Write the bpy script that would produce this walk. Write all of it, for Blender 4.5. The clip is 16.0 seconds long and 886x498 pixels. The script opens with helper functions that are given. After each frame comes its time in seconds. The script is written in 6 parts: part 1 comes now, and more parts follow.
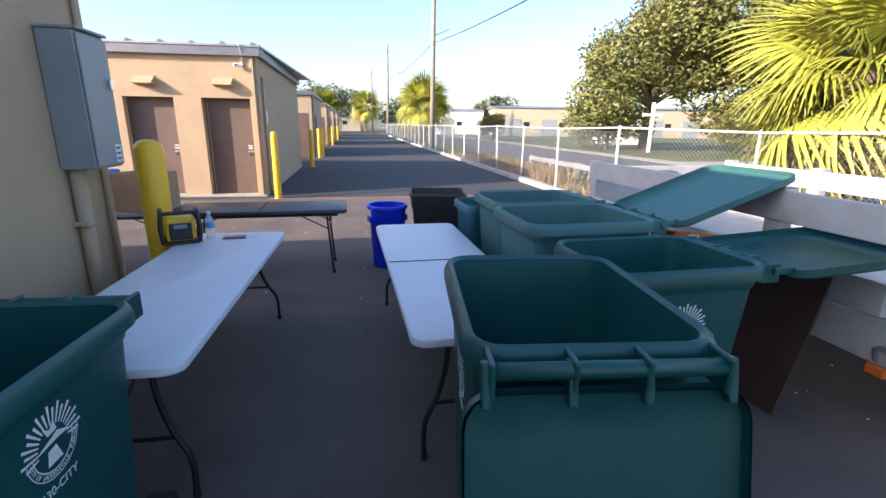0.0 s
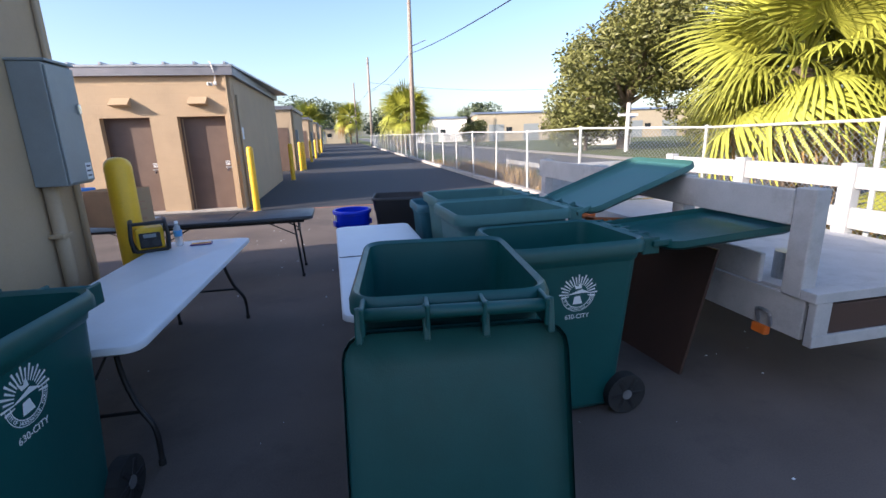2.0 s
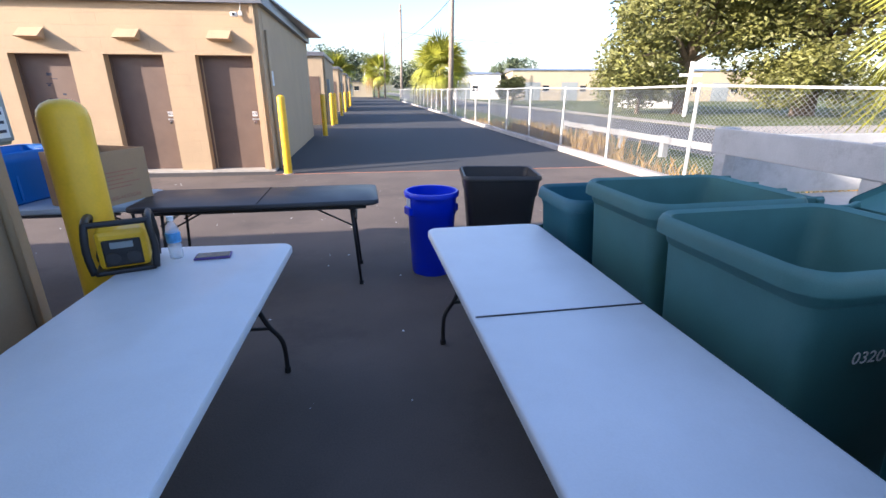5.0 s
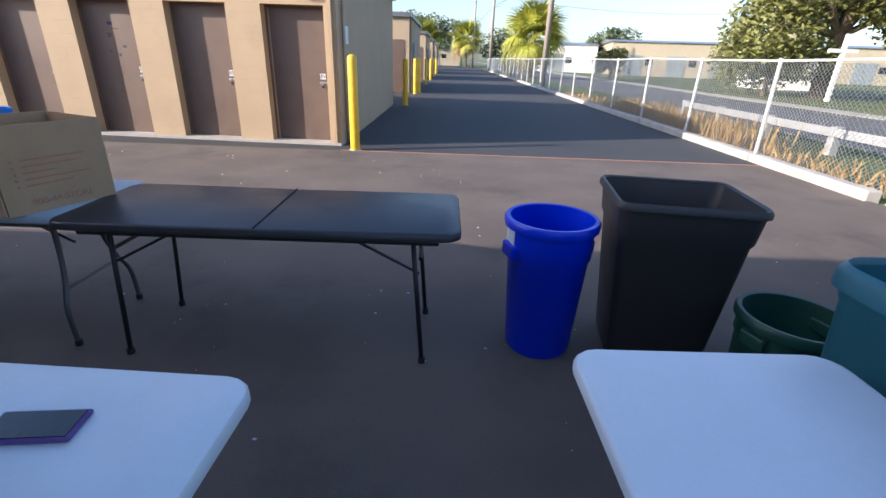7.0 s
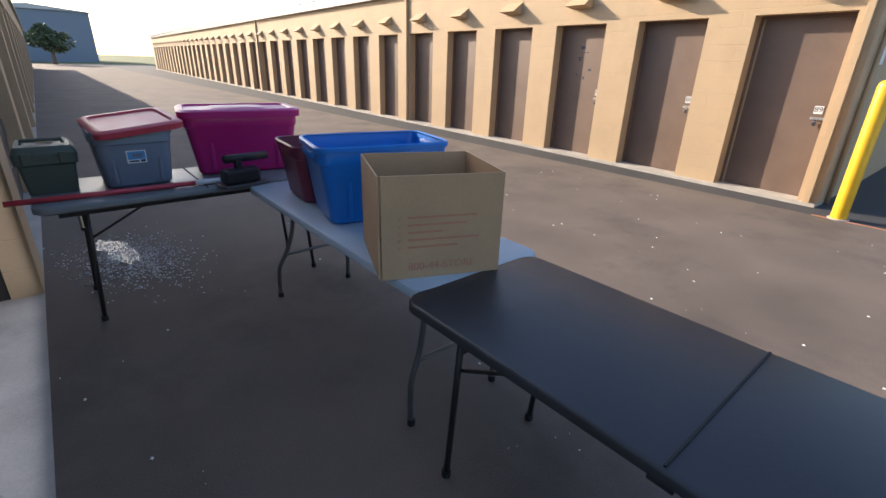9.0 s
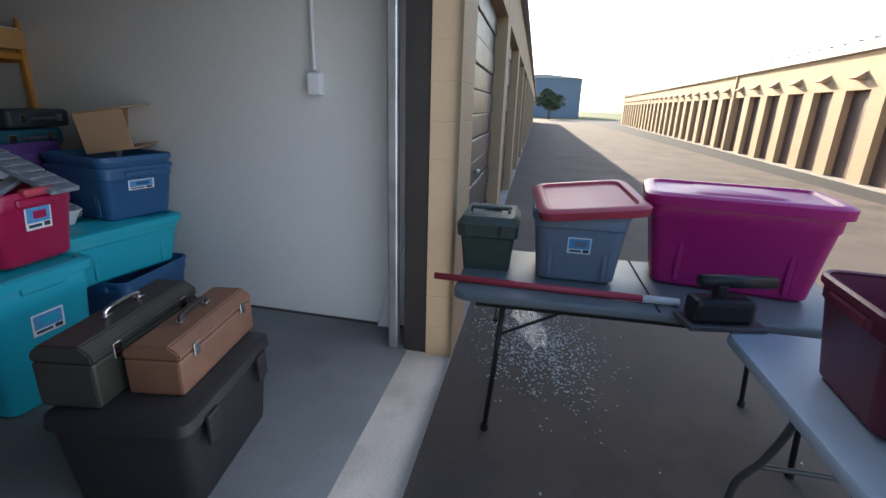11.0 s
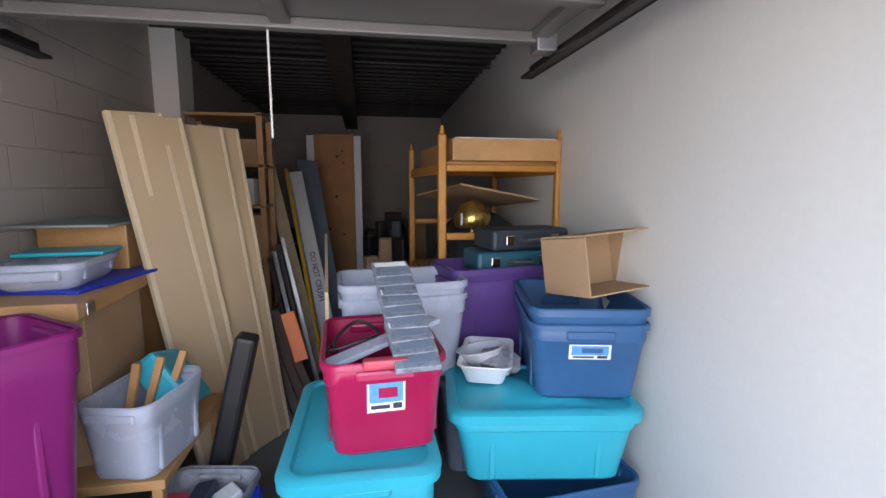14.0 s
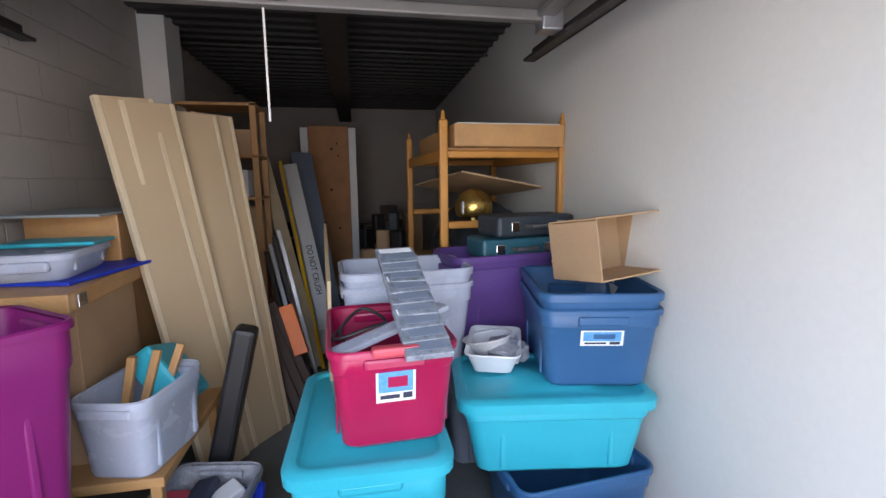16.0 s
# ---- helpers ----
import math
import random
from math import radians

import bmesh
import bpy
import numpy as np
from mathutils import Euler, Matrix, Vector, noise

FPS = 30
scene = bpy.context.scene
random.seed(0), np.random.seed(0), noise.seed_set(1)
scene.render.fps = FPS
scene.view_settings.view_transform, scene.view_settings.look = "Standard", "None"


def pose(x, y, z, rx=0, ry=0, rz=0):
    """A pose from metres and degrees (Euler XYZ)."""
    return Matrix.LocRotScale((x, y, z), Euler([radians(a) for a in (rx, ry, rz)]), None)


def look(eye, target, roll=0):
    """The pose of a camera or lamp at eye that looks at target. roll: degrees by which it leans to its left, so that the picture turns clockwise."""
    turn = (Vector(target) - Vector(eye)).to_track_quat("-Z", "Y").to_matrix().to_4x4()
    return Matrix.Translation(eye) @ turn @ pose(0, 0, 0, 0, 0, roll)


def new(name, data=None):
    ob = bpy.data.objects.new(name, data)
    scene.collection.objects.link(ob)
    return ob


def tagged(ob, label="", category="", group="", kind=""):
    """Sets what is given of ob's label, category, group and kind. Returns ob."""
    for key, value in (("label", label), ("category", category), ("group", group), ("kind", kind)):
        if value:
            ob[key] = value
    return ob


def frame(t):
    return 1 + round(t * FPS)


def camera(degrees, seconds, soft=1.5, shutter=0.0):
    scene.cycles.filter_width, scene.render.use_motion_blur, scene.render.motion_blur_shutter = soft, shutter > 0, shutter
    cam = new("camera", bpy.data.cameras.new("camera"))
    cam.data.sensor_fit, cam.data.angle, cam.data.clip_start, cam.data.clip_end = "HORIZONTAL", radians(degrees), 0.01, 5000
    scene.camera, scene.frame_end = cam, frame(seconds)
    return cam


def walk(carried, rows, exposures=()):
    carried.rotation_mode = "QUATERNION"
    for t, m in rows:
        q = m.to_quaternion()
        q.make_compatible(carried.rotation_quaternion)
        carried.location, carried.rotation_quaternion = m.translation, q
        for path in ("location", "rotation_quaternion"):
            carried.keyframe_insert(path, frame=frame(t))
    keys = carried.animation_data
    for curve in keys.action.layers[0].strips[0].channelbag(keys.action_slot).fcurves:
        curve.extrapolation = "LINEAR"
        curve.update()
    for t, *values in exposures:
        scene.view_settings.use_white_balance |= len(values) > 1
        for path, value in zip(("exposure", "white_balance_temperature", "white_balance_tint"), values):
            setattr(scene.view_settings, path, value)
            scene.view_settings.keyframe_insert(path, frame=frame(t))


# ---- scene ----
cam = camera(88.2, 16.0)
PATH = [
    (0, (1.101, -0.001, 1.633), (1.472, 1.894, 1.109), 0.8),
    (0.5, (1.258, -0.286, 1.644), (1.661, 1.620, 1.190), -2.4),
    (1, (1.399, -0.452, 1.619), (1.845, 1.441, 1.153), -2.3),
    (1.5, (1.415, -0.488, 1.622), (1.870, 1.404, 1.156), -2.3),
    (2, (1.372, -0.420, 1.613), (1.781, 1.475, 1.122), -1.7),
    (2.5, (1.216, -0.222, 1.597), (1.591, 1.666, 1.056), -0.5),
    (3, (1.050, -0.026, 1.584), (1.410, 1.841, 0.961), 2.1),
    (3.5, (1.025, 0.330, 1.571), (1.329, 2.192, 0.910), 1.5),
    (4, (0.959, 0.757, 1.571), (1.258, 2.617, 0.902), 1.0),
    (4.2, (0.903, 0.887, 1.571), (1.222, 2.745, 0.903), 0.3),
    (6.3, (1.003, 2.566, 1.488), (1.190, 4.450, 0.843), 0.8),
    (6.5, (0.995, 2.733, 1.493), (1.086, 4.601, 0.785), 0.7),
    (7, (0.933, 3.132, 1.441), (0.932, 4.978, 0.671), 2.1),
    (7.5, (0.847, 3.446, 1.458), (0.519, 5.254, 0.667), 2.2),
    (8, (0.772, 3.764, 1.502), (-0.087, 5.381, 0.699), 5.0),
    (8.5, (0.550, 3.995, 1.485), (-0.575, 5.466, 0.727), 4.6),
    (9, (0.337, 4.183, 1.477), (-1.078, 5.379, 0.724), 1.8),
    (9.5, (0.090, 4.338, 1.493), (-1.631, 5.062, 0.780), 1.9),
    (9.7, (-0.028, 4.359, 1.497), (-1.808, 4.936, 0.790), 1.2),
    (11.8, (-1.489, 4.194, 1.435), (-3.243, 3.414, 0.873), 0.9),
    (12, (-1.649, 4.165, 1.418), (-3.360, 3.294, 0.860), -0.2),
    (12.5, (-2.003, 4.040, 1.464), (-3.418, 2.744, 0.902), -0.6),
    (13, (-2.215, 3.769, 1.468), (-3.377, 2.233, 0.929), -0.5),
    (13.5, (-2.357, 3.548, 1.562), (-3.226, 1.790, 1.170), -1.0),
    (14, (-2.501, 3.477, 1.612), (-2.844, 1.526, 1.338), -0.0),
    (14.5, (-2.494, 3.486, 1.615), (-2.700, 1.507, 1.416), -0.1),
    (15, (-2.454, 3.484, 1.619), (-2.645, 1.501, 1.453), -0.6),
    (15.5, (-2.466, 3.439, 1.602), (-2.835, 1.482, 1.416), -0.3),
    (16, (-2.458, 3.412, 1.562), (-2.829, 1.469, 1.269), -0.6),
]
EXPOSURES = [(0, 1.2, 5800, 20), (1.5, 0.85, 5600, 19), (3.0, 1.3, 5750, 20), (4.0, 1.55, 5800, 20), (6.5, 0.95, 5400, 16), (9.0, 1.0, 6100, 14), (12.0, 1.55, 6000, 9), (13.2, 2.3, 6000, 9), (14.0, 3.15, 6450, 15), (16.0, 3.2, 6450, 15)]
walk(cam, [(t, look(e, g, r)) for t, e, g, r in PATH], EXPOSURES)

# ---- light ----
SUN_DIR = Vector((2.5, 0.85, -1.0)).normalized()
world = bpy.data.worlds.new("sky")
scene.world = world
world.use_nodes = True
wn = world.node_tree.nodes
sky = wn.new("ShaderNodeTexSky")
sky.sky_type = "NISHITA"
sky.sun_disc = False
sky.sun_elevation = math.asin(-SUN_DIR.z)
sky.sun_rotation = math.atan2(-SUN_DIR.x, -SUN_DIR.y)
sky.dust_density = 1.6
wn["Background"].inputs[1].default_value = 0.15
world.node_tree.links.new(sky.outputs[0], wn["Background"].inputs[0])
sun = new("sun", bpy.data.lights.new("sun", "SUN"))
sun.data.energy, sun.data.angle, sun.data.color = 5.0, radians(0.6), (1.0, 0.83, 0.6)
sun.matrix_world = look((-30, -10, 20), Vector((-30, -10, 20)) + SUN_DIR)

# added area lamp in the doorway, standing in for sky light reaching the interior
sky_fill = new("doorway_sky_fill", bpy.data.lights.new("doorway_sky_fill", "AREA"))
sky_fill.data.shape, sky_fill.data.size, sky_fill.data.size_y = "RECTANGLE", 2.25, 2.3
sky_fill.data.energy, sky_fill.data.color = 7.6, (0.95, 0.95, 1.0)
sky_fill.matrix_world = look((-2.17, 3.885, 1.22), (-2.17, 0.0, 1.22))


# ---- materials ----
def mat(name, color, rough=0.6, metal=0.0, var=0.12, scale=6.0, bump=0.1, fine=90.0, alpha=1.0, trans=0.0, rand=0.0, dirt=0.0, dirtcol=(0.05, 0.045, 0.04), spec=0.5):
    """Colour with broad stains and fine grain; dirt adds irregular dark patches."""
    m = bpy.data.materials.new(name)
    m.use_nodes = True
    nt = m.node_tree
    n, l = nt.nodes, nt.links
    b = n["Principled BSDF"]
    b.inputs["Roughness"].default_value = rough
    b.inputs["Metallic"].default_value = metal
    b.inputs["Specular IOR Level"].default_value = spec
    b.inputs["Transmission Weight"].default_value = trans
    b.inputs["Alpha"].default_value = alpha
    tc = n.new("ShaderNodeTexCoord")
    geo = n.new("ShaderNodeNewGeometry")
    n1 = n.new("ShaderNodeTexNoise")
    n1.inputs["Scale"].default_value = scale
    n1.inputs["Detail"].default_value = 6
    n2 = n.new("ShaderNodeTexNoise")
    n2.inputs["Scale"].default_value = fine
    n2.inputs["Detail"].default_value = 4
    l.new(geo.outputs["Position"], n1.inputs["Vector"])
    l.new(geo.outputs["Position"], n2.inputs["Vector"])
    add = n.new("ShaderNodeMath")
    add.operation = "MULTIPLY_ADD"
    l.new(n2.outputs[0], add.inputs[0])
    add.inputs[1].default_value = 0.45
    l.new(n1.outputs[0], add.inputs[2])
    mr = n.new("ShaderNodeMapRange")
    mr.inputs[1].default_value, mr.inputs[2].default_value = 0.45, 1.0
    mr.inputs[3].default_value, mr.inputs[4].default_value = 1 - var, 1 + var
    l.new(add.outputs[0], mr.inputs[0])
    val = mr.outputs[0]
    if rand:
        oi = n.new("ShaderNodeObjectInfo")
        r2 = n.new("ShaderNodeMapRange")
        r2.inputs[3].default_value, r2.inputs[4].default_value = 1 - rand, 1 + rand
        l.new(oi.outputs["Random"], r2.inputs[0])
        mu = n.new("ShaderNodeMath")
        mu.operation = "MULTIPLY"
        l.new(val, mu.inputs[0])
        l.new(r2.outputs[0], mu.inputs[1])
        val = mu.outputs[0]
    vm = n.new("ShaderNodeVectorMath")
    vm.operation = "SCALE"
    vm.inputs[0].default_value = color
    l.new(val, vm.inputs["Scale"])
    col = vm.outputs[0]
    if dirt:
        n3 = n.new("ShaderNodeTexNoise")
        n3.inputs["Scale"].default_value = scale * 0.6
        n3.inputs["Detail"].default_value = 9
        n3.inputs["Roughness"].default_value = 0.7
        l.new(geo.outputs["Position"], n3.inputs["Vector"])
        r3 = n.new("ShaderNodeMapRange")
        r3.inputs[1].default_value, r3.inputs[2].default_value = 0.52, 0.72
        r3.inputs[4].default_value = dirt
        l.new(n3.outputs[0], r3.inputs[0])
        mx = n.new("ShaderNodeMix")
        mx.data_type = "RGBA"
        l.new(r3.outputs[0], mx.inputs[0])
        l.new(col, mx.inputs[6])
        mx.inputs[7].default_value = (*dirtcol, 1)
        col = mx.outputs[2]
    l.new(col, b.inputs["Base Color"])
    if bump:
        bp = n.new("ShaderNodeBump")
        bp.inputs["Strength"].default_value = bump
        bp.inputs["Distance"].default_value = 0.01
        l.new(add.outputs[0], bp.inputs["Height"])
        l.new(bp.outputs[0], b.inputs["Normal"])
    rr = n.new("ShaderNodeMapRange")
    rr.inputs[3].default_value, rr.inputs[4].default_value = max(0.03, rough - 0.1), min(1, rough + 0.12)
    l.new(n1.outputs[0], rr.inputs[0])
    l.new(rr.outputs[0], b.inputs["Roughness"])
    return m


def block_mat(name, color, mortar, plane, w=0.4, h=0.2, var=0.07):
    """Painted concrete block: recessed joints under paint. plane: the world axis along the wall, x or y."""
    m = mat(name, color, 0.75, var=var, scale=1.6, bump=0.15, fine=70, dirt=0.15, dirtcol=(0.2, 0.15, 0.1))
    n, l = m.node_tree.nodes, m.node_tree.links
    geo = n.new("ShaderNodeNewGeometry")
    sp = n.new("ShaderNodeSeparateXYZ")
    cb = n.new("ShaderNodeCombineXYZ")
    l.new(geo.outputs["Position"], sp.inputs[0])
    l.new(sp.outputs[0 if plane == "x" else 1], cb.inputs[0])
    l.new(sp.outputs[2], cb.inputs[1])
    br = n.new("ShaderNodeTexBrick")
    br.inputs["Scale"].default_value = 1.0
    br.inputs["Brick Width"].default_value, br.inputs["Row Height"].default_value = w, h
    br.inputs["Mortar Size"].default_value = 0.006
    br.inputs["Mortar Smooth"].default_value = 0.6
    l.new(cb.outputs[0], br.inputs["Vector"])
    bp = n.new("ShaderNodeBump")
    bp.invert = True
    bp.inputs["Strength"].default_value = mortar
    bp.inputs["Distance"].default_value = 0.006
    l.new(br.outputs["Fac"], bp.inputs["Height"])
    old = [k for k in m.node_tree.links if k.to_socket.name == "Normal" and k.to_node.type == "BSDF_PRINCIPLED"][0]
    l.new(old.from_socket, bp.inputs["Normal"])
    l.new(bp.outputs[0], n["Principled BSDF"].inputs["Normal"])
    return m


M = {
    "asphalt": mat("asphalt", (0.075, 0.067, 0.062), 0.85, var=0.3, scale=0.7, bump=0.5, fine=120, dirt=0.45, dirtcol=(0.035, 0.033, 0.032)),
    "asphalt_old": mat("asphalt_old", (0.128, 0.102, 0.086), 0.9, var=0.28, scale=1.1, bump=0.5, fine=110, dirt=0.75, dirtcol=(0.05, 0.044, 0.042)),
    "asphalt_dark": mat("asphalt_dark", (0.045, 0.046, 0.05), 0.8, var=0.2, scale=0.5, bump=0.4, fine=100),
    "road": mat("road", (0.12, 0.12, 0.118), 0.85, var=0.15, scale=0.4, bump=0.2),
    "grass": mat("grass", (0.10, 0.125, 0.035), 0.95, var=0.45, scale=0.5, bump=0.6, fine=20, dirt=0.5, dirtcol=(0.17, 0.15, 0.07)),
    "sidewalk": mat("sidewalk", (0.42, 0.38, 0.33), 0.9, var=0.15, scale=1.5),
    "concrete": mat("concrete", (0.15, 0.16, 0.165), 0.75, var=0.25, scale=1.8, bump=0.3, dirt=0.6, dirtcol=(0.06, 0.065, 0.07)),
    "apron": mat("apron", (0.42, 0.39, 0.35), 0.85, var=0.2, scale=3, bump=0.3, dirt=0.4, dirtcol=(0.17, 0.15, 0.13)),
    "stucco_x": block_mat("tan_block_x", (0.46, 0.335, 0.205), 0.5, "x"),
    "stucco_y": block_mat("tan_block_y", (0.44, 0.335, 0.215), 0.12, "y"),
    "white_wall": mat("white_wall", (0.74, 0.74, 0.71), 0.7, var=0.05, scale=0.9, bump=0.06, fine=40, dirt=0.1, dirtcol=(0.4, 0.38, 0.34)),
    # white paint darkened in its colour to carry the deep interior's shade
    "block_in_dim": block_mat("white_block_dimmed", (0.43, 0.4, 0.36), 0.9, "y"),
    "fascia": mat("fascia", (0.19, 0.19, 0.21), 0.45, 0.5, var=0.15, scale=2),
    "roofmetal": mat("roof_metal", (0.35, 0.36, 0.38), 0.4, 0.7),
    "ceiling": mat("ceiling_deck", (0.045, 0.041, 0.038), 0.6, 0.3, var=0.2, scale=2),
    "steel_dark": mat("dark_steel", (0.05, 0.045, 0.042), 0.5, 0.5),
    "galv": mat("galvanised", (0.48, 0.49, 0.5), 0.38, 0.85, var=0.2, scale=8),
    "door_steel": mat("door_steel", (0.2, 0.19, 0.18), 0.5, 0.3, var=0.12),
    "galv_paint": mat("pale_steel", (0.62, 0.62, 0.6), 0.5, 0.3, var=0.12),
    "door_brown": mat("door_brown", (0.155, 0.105, 0.08), 0.5, var=0.12, scale=3, dirt=0.2),
    "panel_grey": mat("panel_grey", (0.27, 0.3, 0.31), 0.45, 0.1, var=0.08),
    "yellow": mat("safety_yellow", (0.85, 0.5, 0.02), 0.35, var=0.1, scale=5, dirt=0.15),
    "table_white": mat("table_white", (0.72, 0.74, 0.76), 0.42, var=0.05, scale=4, bump=0.08, fine=160, dirt=0.12, dirtcol=(0.45, 0.43, 0.4)),
    "table_blue": mat("table_pale_blue", (0.42, 0.5, 0.56), 0.42, var=0.06, bump=0.08, dirt=0.2, dirtcol=(0.3, 0.3, 0.3)),
    "table_grey": mat("table_grey", (0.17, 0.19, 0.2), 0.4, var=0.1, bump=0.08),
    "table_black": mat("table_black", (0.028, 0.03, 0.036), 0.38, var=0.15, scale=5, bump=0.1, fine=160),
    "steel_leg": mat("grey_leg", (0.13, 0.13, 0.135), 0.4, 0.5),
    "black": mat("black_plastic", (0.018, 0.018, 0.02), 0.45, var=0.2),
    "rubber": mat("rubber", (0.02, 0.02, 0.02), 0.8),
    "bin_green": mat("bin_green", (0.007, 0.078, 0.075), 0.38, var=0.1, scale=9, bump=0.15, fine=220),
    "bin_green2": mat("bin_green_faded", (0.055, 0.16, 0.155), 0.5, var=0.12, scale=7, bump=0.12, fine=200),
    "bin_teal": mat("bin_teal", (0.03, 0.13, 0.17), 0.45, var=0.1),
    "bin_dark": mat("bin_dark_green", (0.012, 0.06, 0.045), 0.45, var=0.12),
    "white_print": mat("white_print", (0.78, 0.8, 0.8), 0.6, var=0.06),
    "bin_grey": mat("bin_charcoal", (0.035, 0.033, 0.034), 0.5, var=0.15),
    "blue_bin": mat("bin_blue", (0.006, 0.03, 0.62), 0.35, var=0.08),
    "tote_blue": mat("tote_blue", (0.01, 0.17, 0.58), 0.35, var=0.06),
    "tote_navy": mat("tote_navy", (0.035, 0.115, 0.26), 0.38, var=0.08),
    "tote_magenta": mat("tote_magenta", (0.2, 0.014, 0.13), 0.35, var=0.06),
    "tote_fuchsia": mat("tote_fuchsia", (0.44, 0.015, 0.17), 0.35, var=0.06),
    "tote_maroon": mat("tote_maroon", (0.16, 0.02, 0.045), 0.4),
    "tote_grey": mat("tote_grey", (0.17, 0.21, 0.28), 0.4, var=0.08),
    "tote_cyan": mat("tote_cyan", (0.03, 0.44, 0.56), 0.38, var=0.06),
    "tote_pink": mat("tote_pink", (0.36, 0.01, 0.07), 0.3, var=0.1),
    "tote_purple": mat("tote_purple", (0.11, 0.055, 0.22), 0.4),
    "tote_clear": mat("tote_clear", (0.6, 0.66, 0.78), 0.25, var=0.08, alpha=0.6),
    "lid_red": mat("lid_red", (0.5, 0.06, 0.09), 0.4),
    "olive": mat("olive_plastic", (0.065, 0.085, 0.07), 0.5, var=0.15),
    "cardboard": mat("cardboard", (0.44, 0.29, 0.165), 0.8, var=0.1, scale=5, bump=0.1),
    "cardboard_in": mat("cardboard_light", (0.52, 0.36, 0.22), 0.8, var=0.08),
    "red_print": mat("red_print", (0.42, 0.19, 0.12), 0.7),
    "orange": mat("orange_plastic", (0.75, 0.17, 0.02), 0.45),
    "white_wood": mat("white_painted_wood", (0.45, 0.45, 0.44), 0.7, var=0.12, scale=6, bump=0.25, dirt=0.55, dirtcol=(0.25, 0.23, 0.21)),
    "wood_raw": mat("pine_wood", (0.55, 0.38, 0.2), 0.6, var=0.15, scale=7),
    "wood_orange": mat("orange_wood", (0.52, 0.235, 0.045), 0.45, var=0.15, scale=7),
    "wood_honey": mat("honey_wood", (0.5, 0.28, 0.11), 0.45, var=0.15, scale=7),
    "plywood": mat("plywood", (0.42, 0.2, 0.075), 0.6, var=0.2, scale=4, dirt=0.25, dirtcol=(0.2, 0.08, 0.03)),
    "board_beige": mat("beige_board", (0.52, 0.4, 0.25), 0.55, var=0.06, scale=2),
    "board_edge": mat("pale_edge", (0.66, 0.55, 0.37), 0.6, var=0.1),
    "brown_board": mat("brown_board", (0.065, 0.035, 0.025), 0.6, var=0.15),
    "suit_brown": mat("case_brown", (0.2, 0.105, 0.065), 0.5, 0.2, var=0.15, dirt=0.3),
    "suit_dark": mat("case_olive", (0.055, 0.055, 0.045), 0.4, 0.3, var=0.15),
    "chrome": mat("chrome", (0.7, 0.7, 0.72), 0.15, 1.0, var=0.03),
    "water_clear": mat("clear_bottle", (0.8, 0.85, 0.9), 0.1, alpha=0.35, spec=0.6),
    "label_white": mat("paper_white", (0.75, 0.77, 0.78), 0.6, var=0.05),
    "label_blue": mat("paper_blue", (0.1, 0.32, 0.62), 0.5, var=0.2, scale=60),
    "ink": mat("ink_dark", (0.03, 0.035, 0.06), 0.6),
    "bark": mat("bark", (0.16, 0.12, 0.085), 0.9, var=0.35, scale=10, bump=0.8, fine=30),
    "palm": mat("palm_leaf", (0.33, 0.34, 0.045), 0.45, var=0.25, scale=3, rand=0.3),
    "palm_dead": mat("palm_dead", (0.42, 0.27, 0.09), 0.7, var=0.25, rand=0.2),
    "leaf": mat("oak_leaf", (0.15, 0.155, 0.04), 0.55, var=0.6, scale=0.7),
    "leaf_far": mat("far_leaf", (0.09, 0.12, 0.06), 0.7, var=0.5, scale=0.5),
    "shed_beige": mat("shed_beige", (0.42, 0.36, 0.26), 0.6, var=0.1),
    "white_paint": mat("white_paint", (0.8, 0.79, 0.76), 0.6, var=0.06, scale=1),
    "pole_wood": mat("pole_wood", (0.3, 0.25, 0.21), 0.85, var=0.2, scale=5),
    "glass_dark": mat("dark_glass", (0.02, 0.025, 0.03), 0.08),
    "shutter": mat("shutter_dark", (0.085, 0.08, 0.085), 0.45, 0.4),
    "purple_case": mat("dark_case", (0.03, 0.04, 0.05), 0.5),
    "teal_case": mat("teal_case", (0.02, 0.1, 0.14), 0.45),
    "gold": mat("brass_shade", (0.62, 0.42, 0.12), 0.25, 0.9),
    "book": mat("magazine_film", (0.22, 0.25, 0.3), 0.15, var=0.4, scale=30),
    "plastic_white": mat("plastic_white", (0.74, 0.76, 0.78), 0.4, var=0.05),
    "bag_grey": mat("plastic_bag", (0.28, 0.29, 0.32), 0.3, var=0.3, scale=20, bump=0.8),
    "cloth_blue": mat("blue_folder", (0.015, 0.045, 0.5), 0.5),
    "puddle": mat("wet_patch", (0.05, 0.05, 0.052), 0.22, var=0.3, scale=14, bump=1.0, fine=70),
}
for key in ("leaf", "palm", "palm_dead", "leaf_far"):
    M[key].node_tree.nodes["Principled BSDF"].inputs["Subsurface Weight"].default_value = 0.0


# ---- builders ----
def quad_strip(bm, a, b):
    n = len(a)
    for i in range(n):
        bm.faces.new((a[i], a[(i + 1) % n], b[(i + 1) % n], b[i]))


def loft(bm, rings, bottom=True, top=True):
    vs = [[bm.verts.new(p) for p in r] for r in rings]
    for a, b in zip(vs, vs[1:]):
        quad_strip(bm, a, b)
    if bottom:
        bm.faces.new(list(reversed(vs[0])))
    if top:
        bm.faces.new(vs[-1])
    return vs


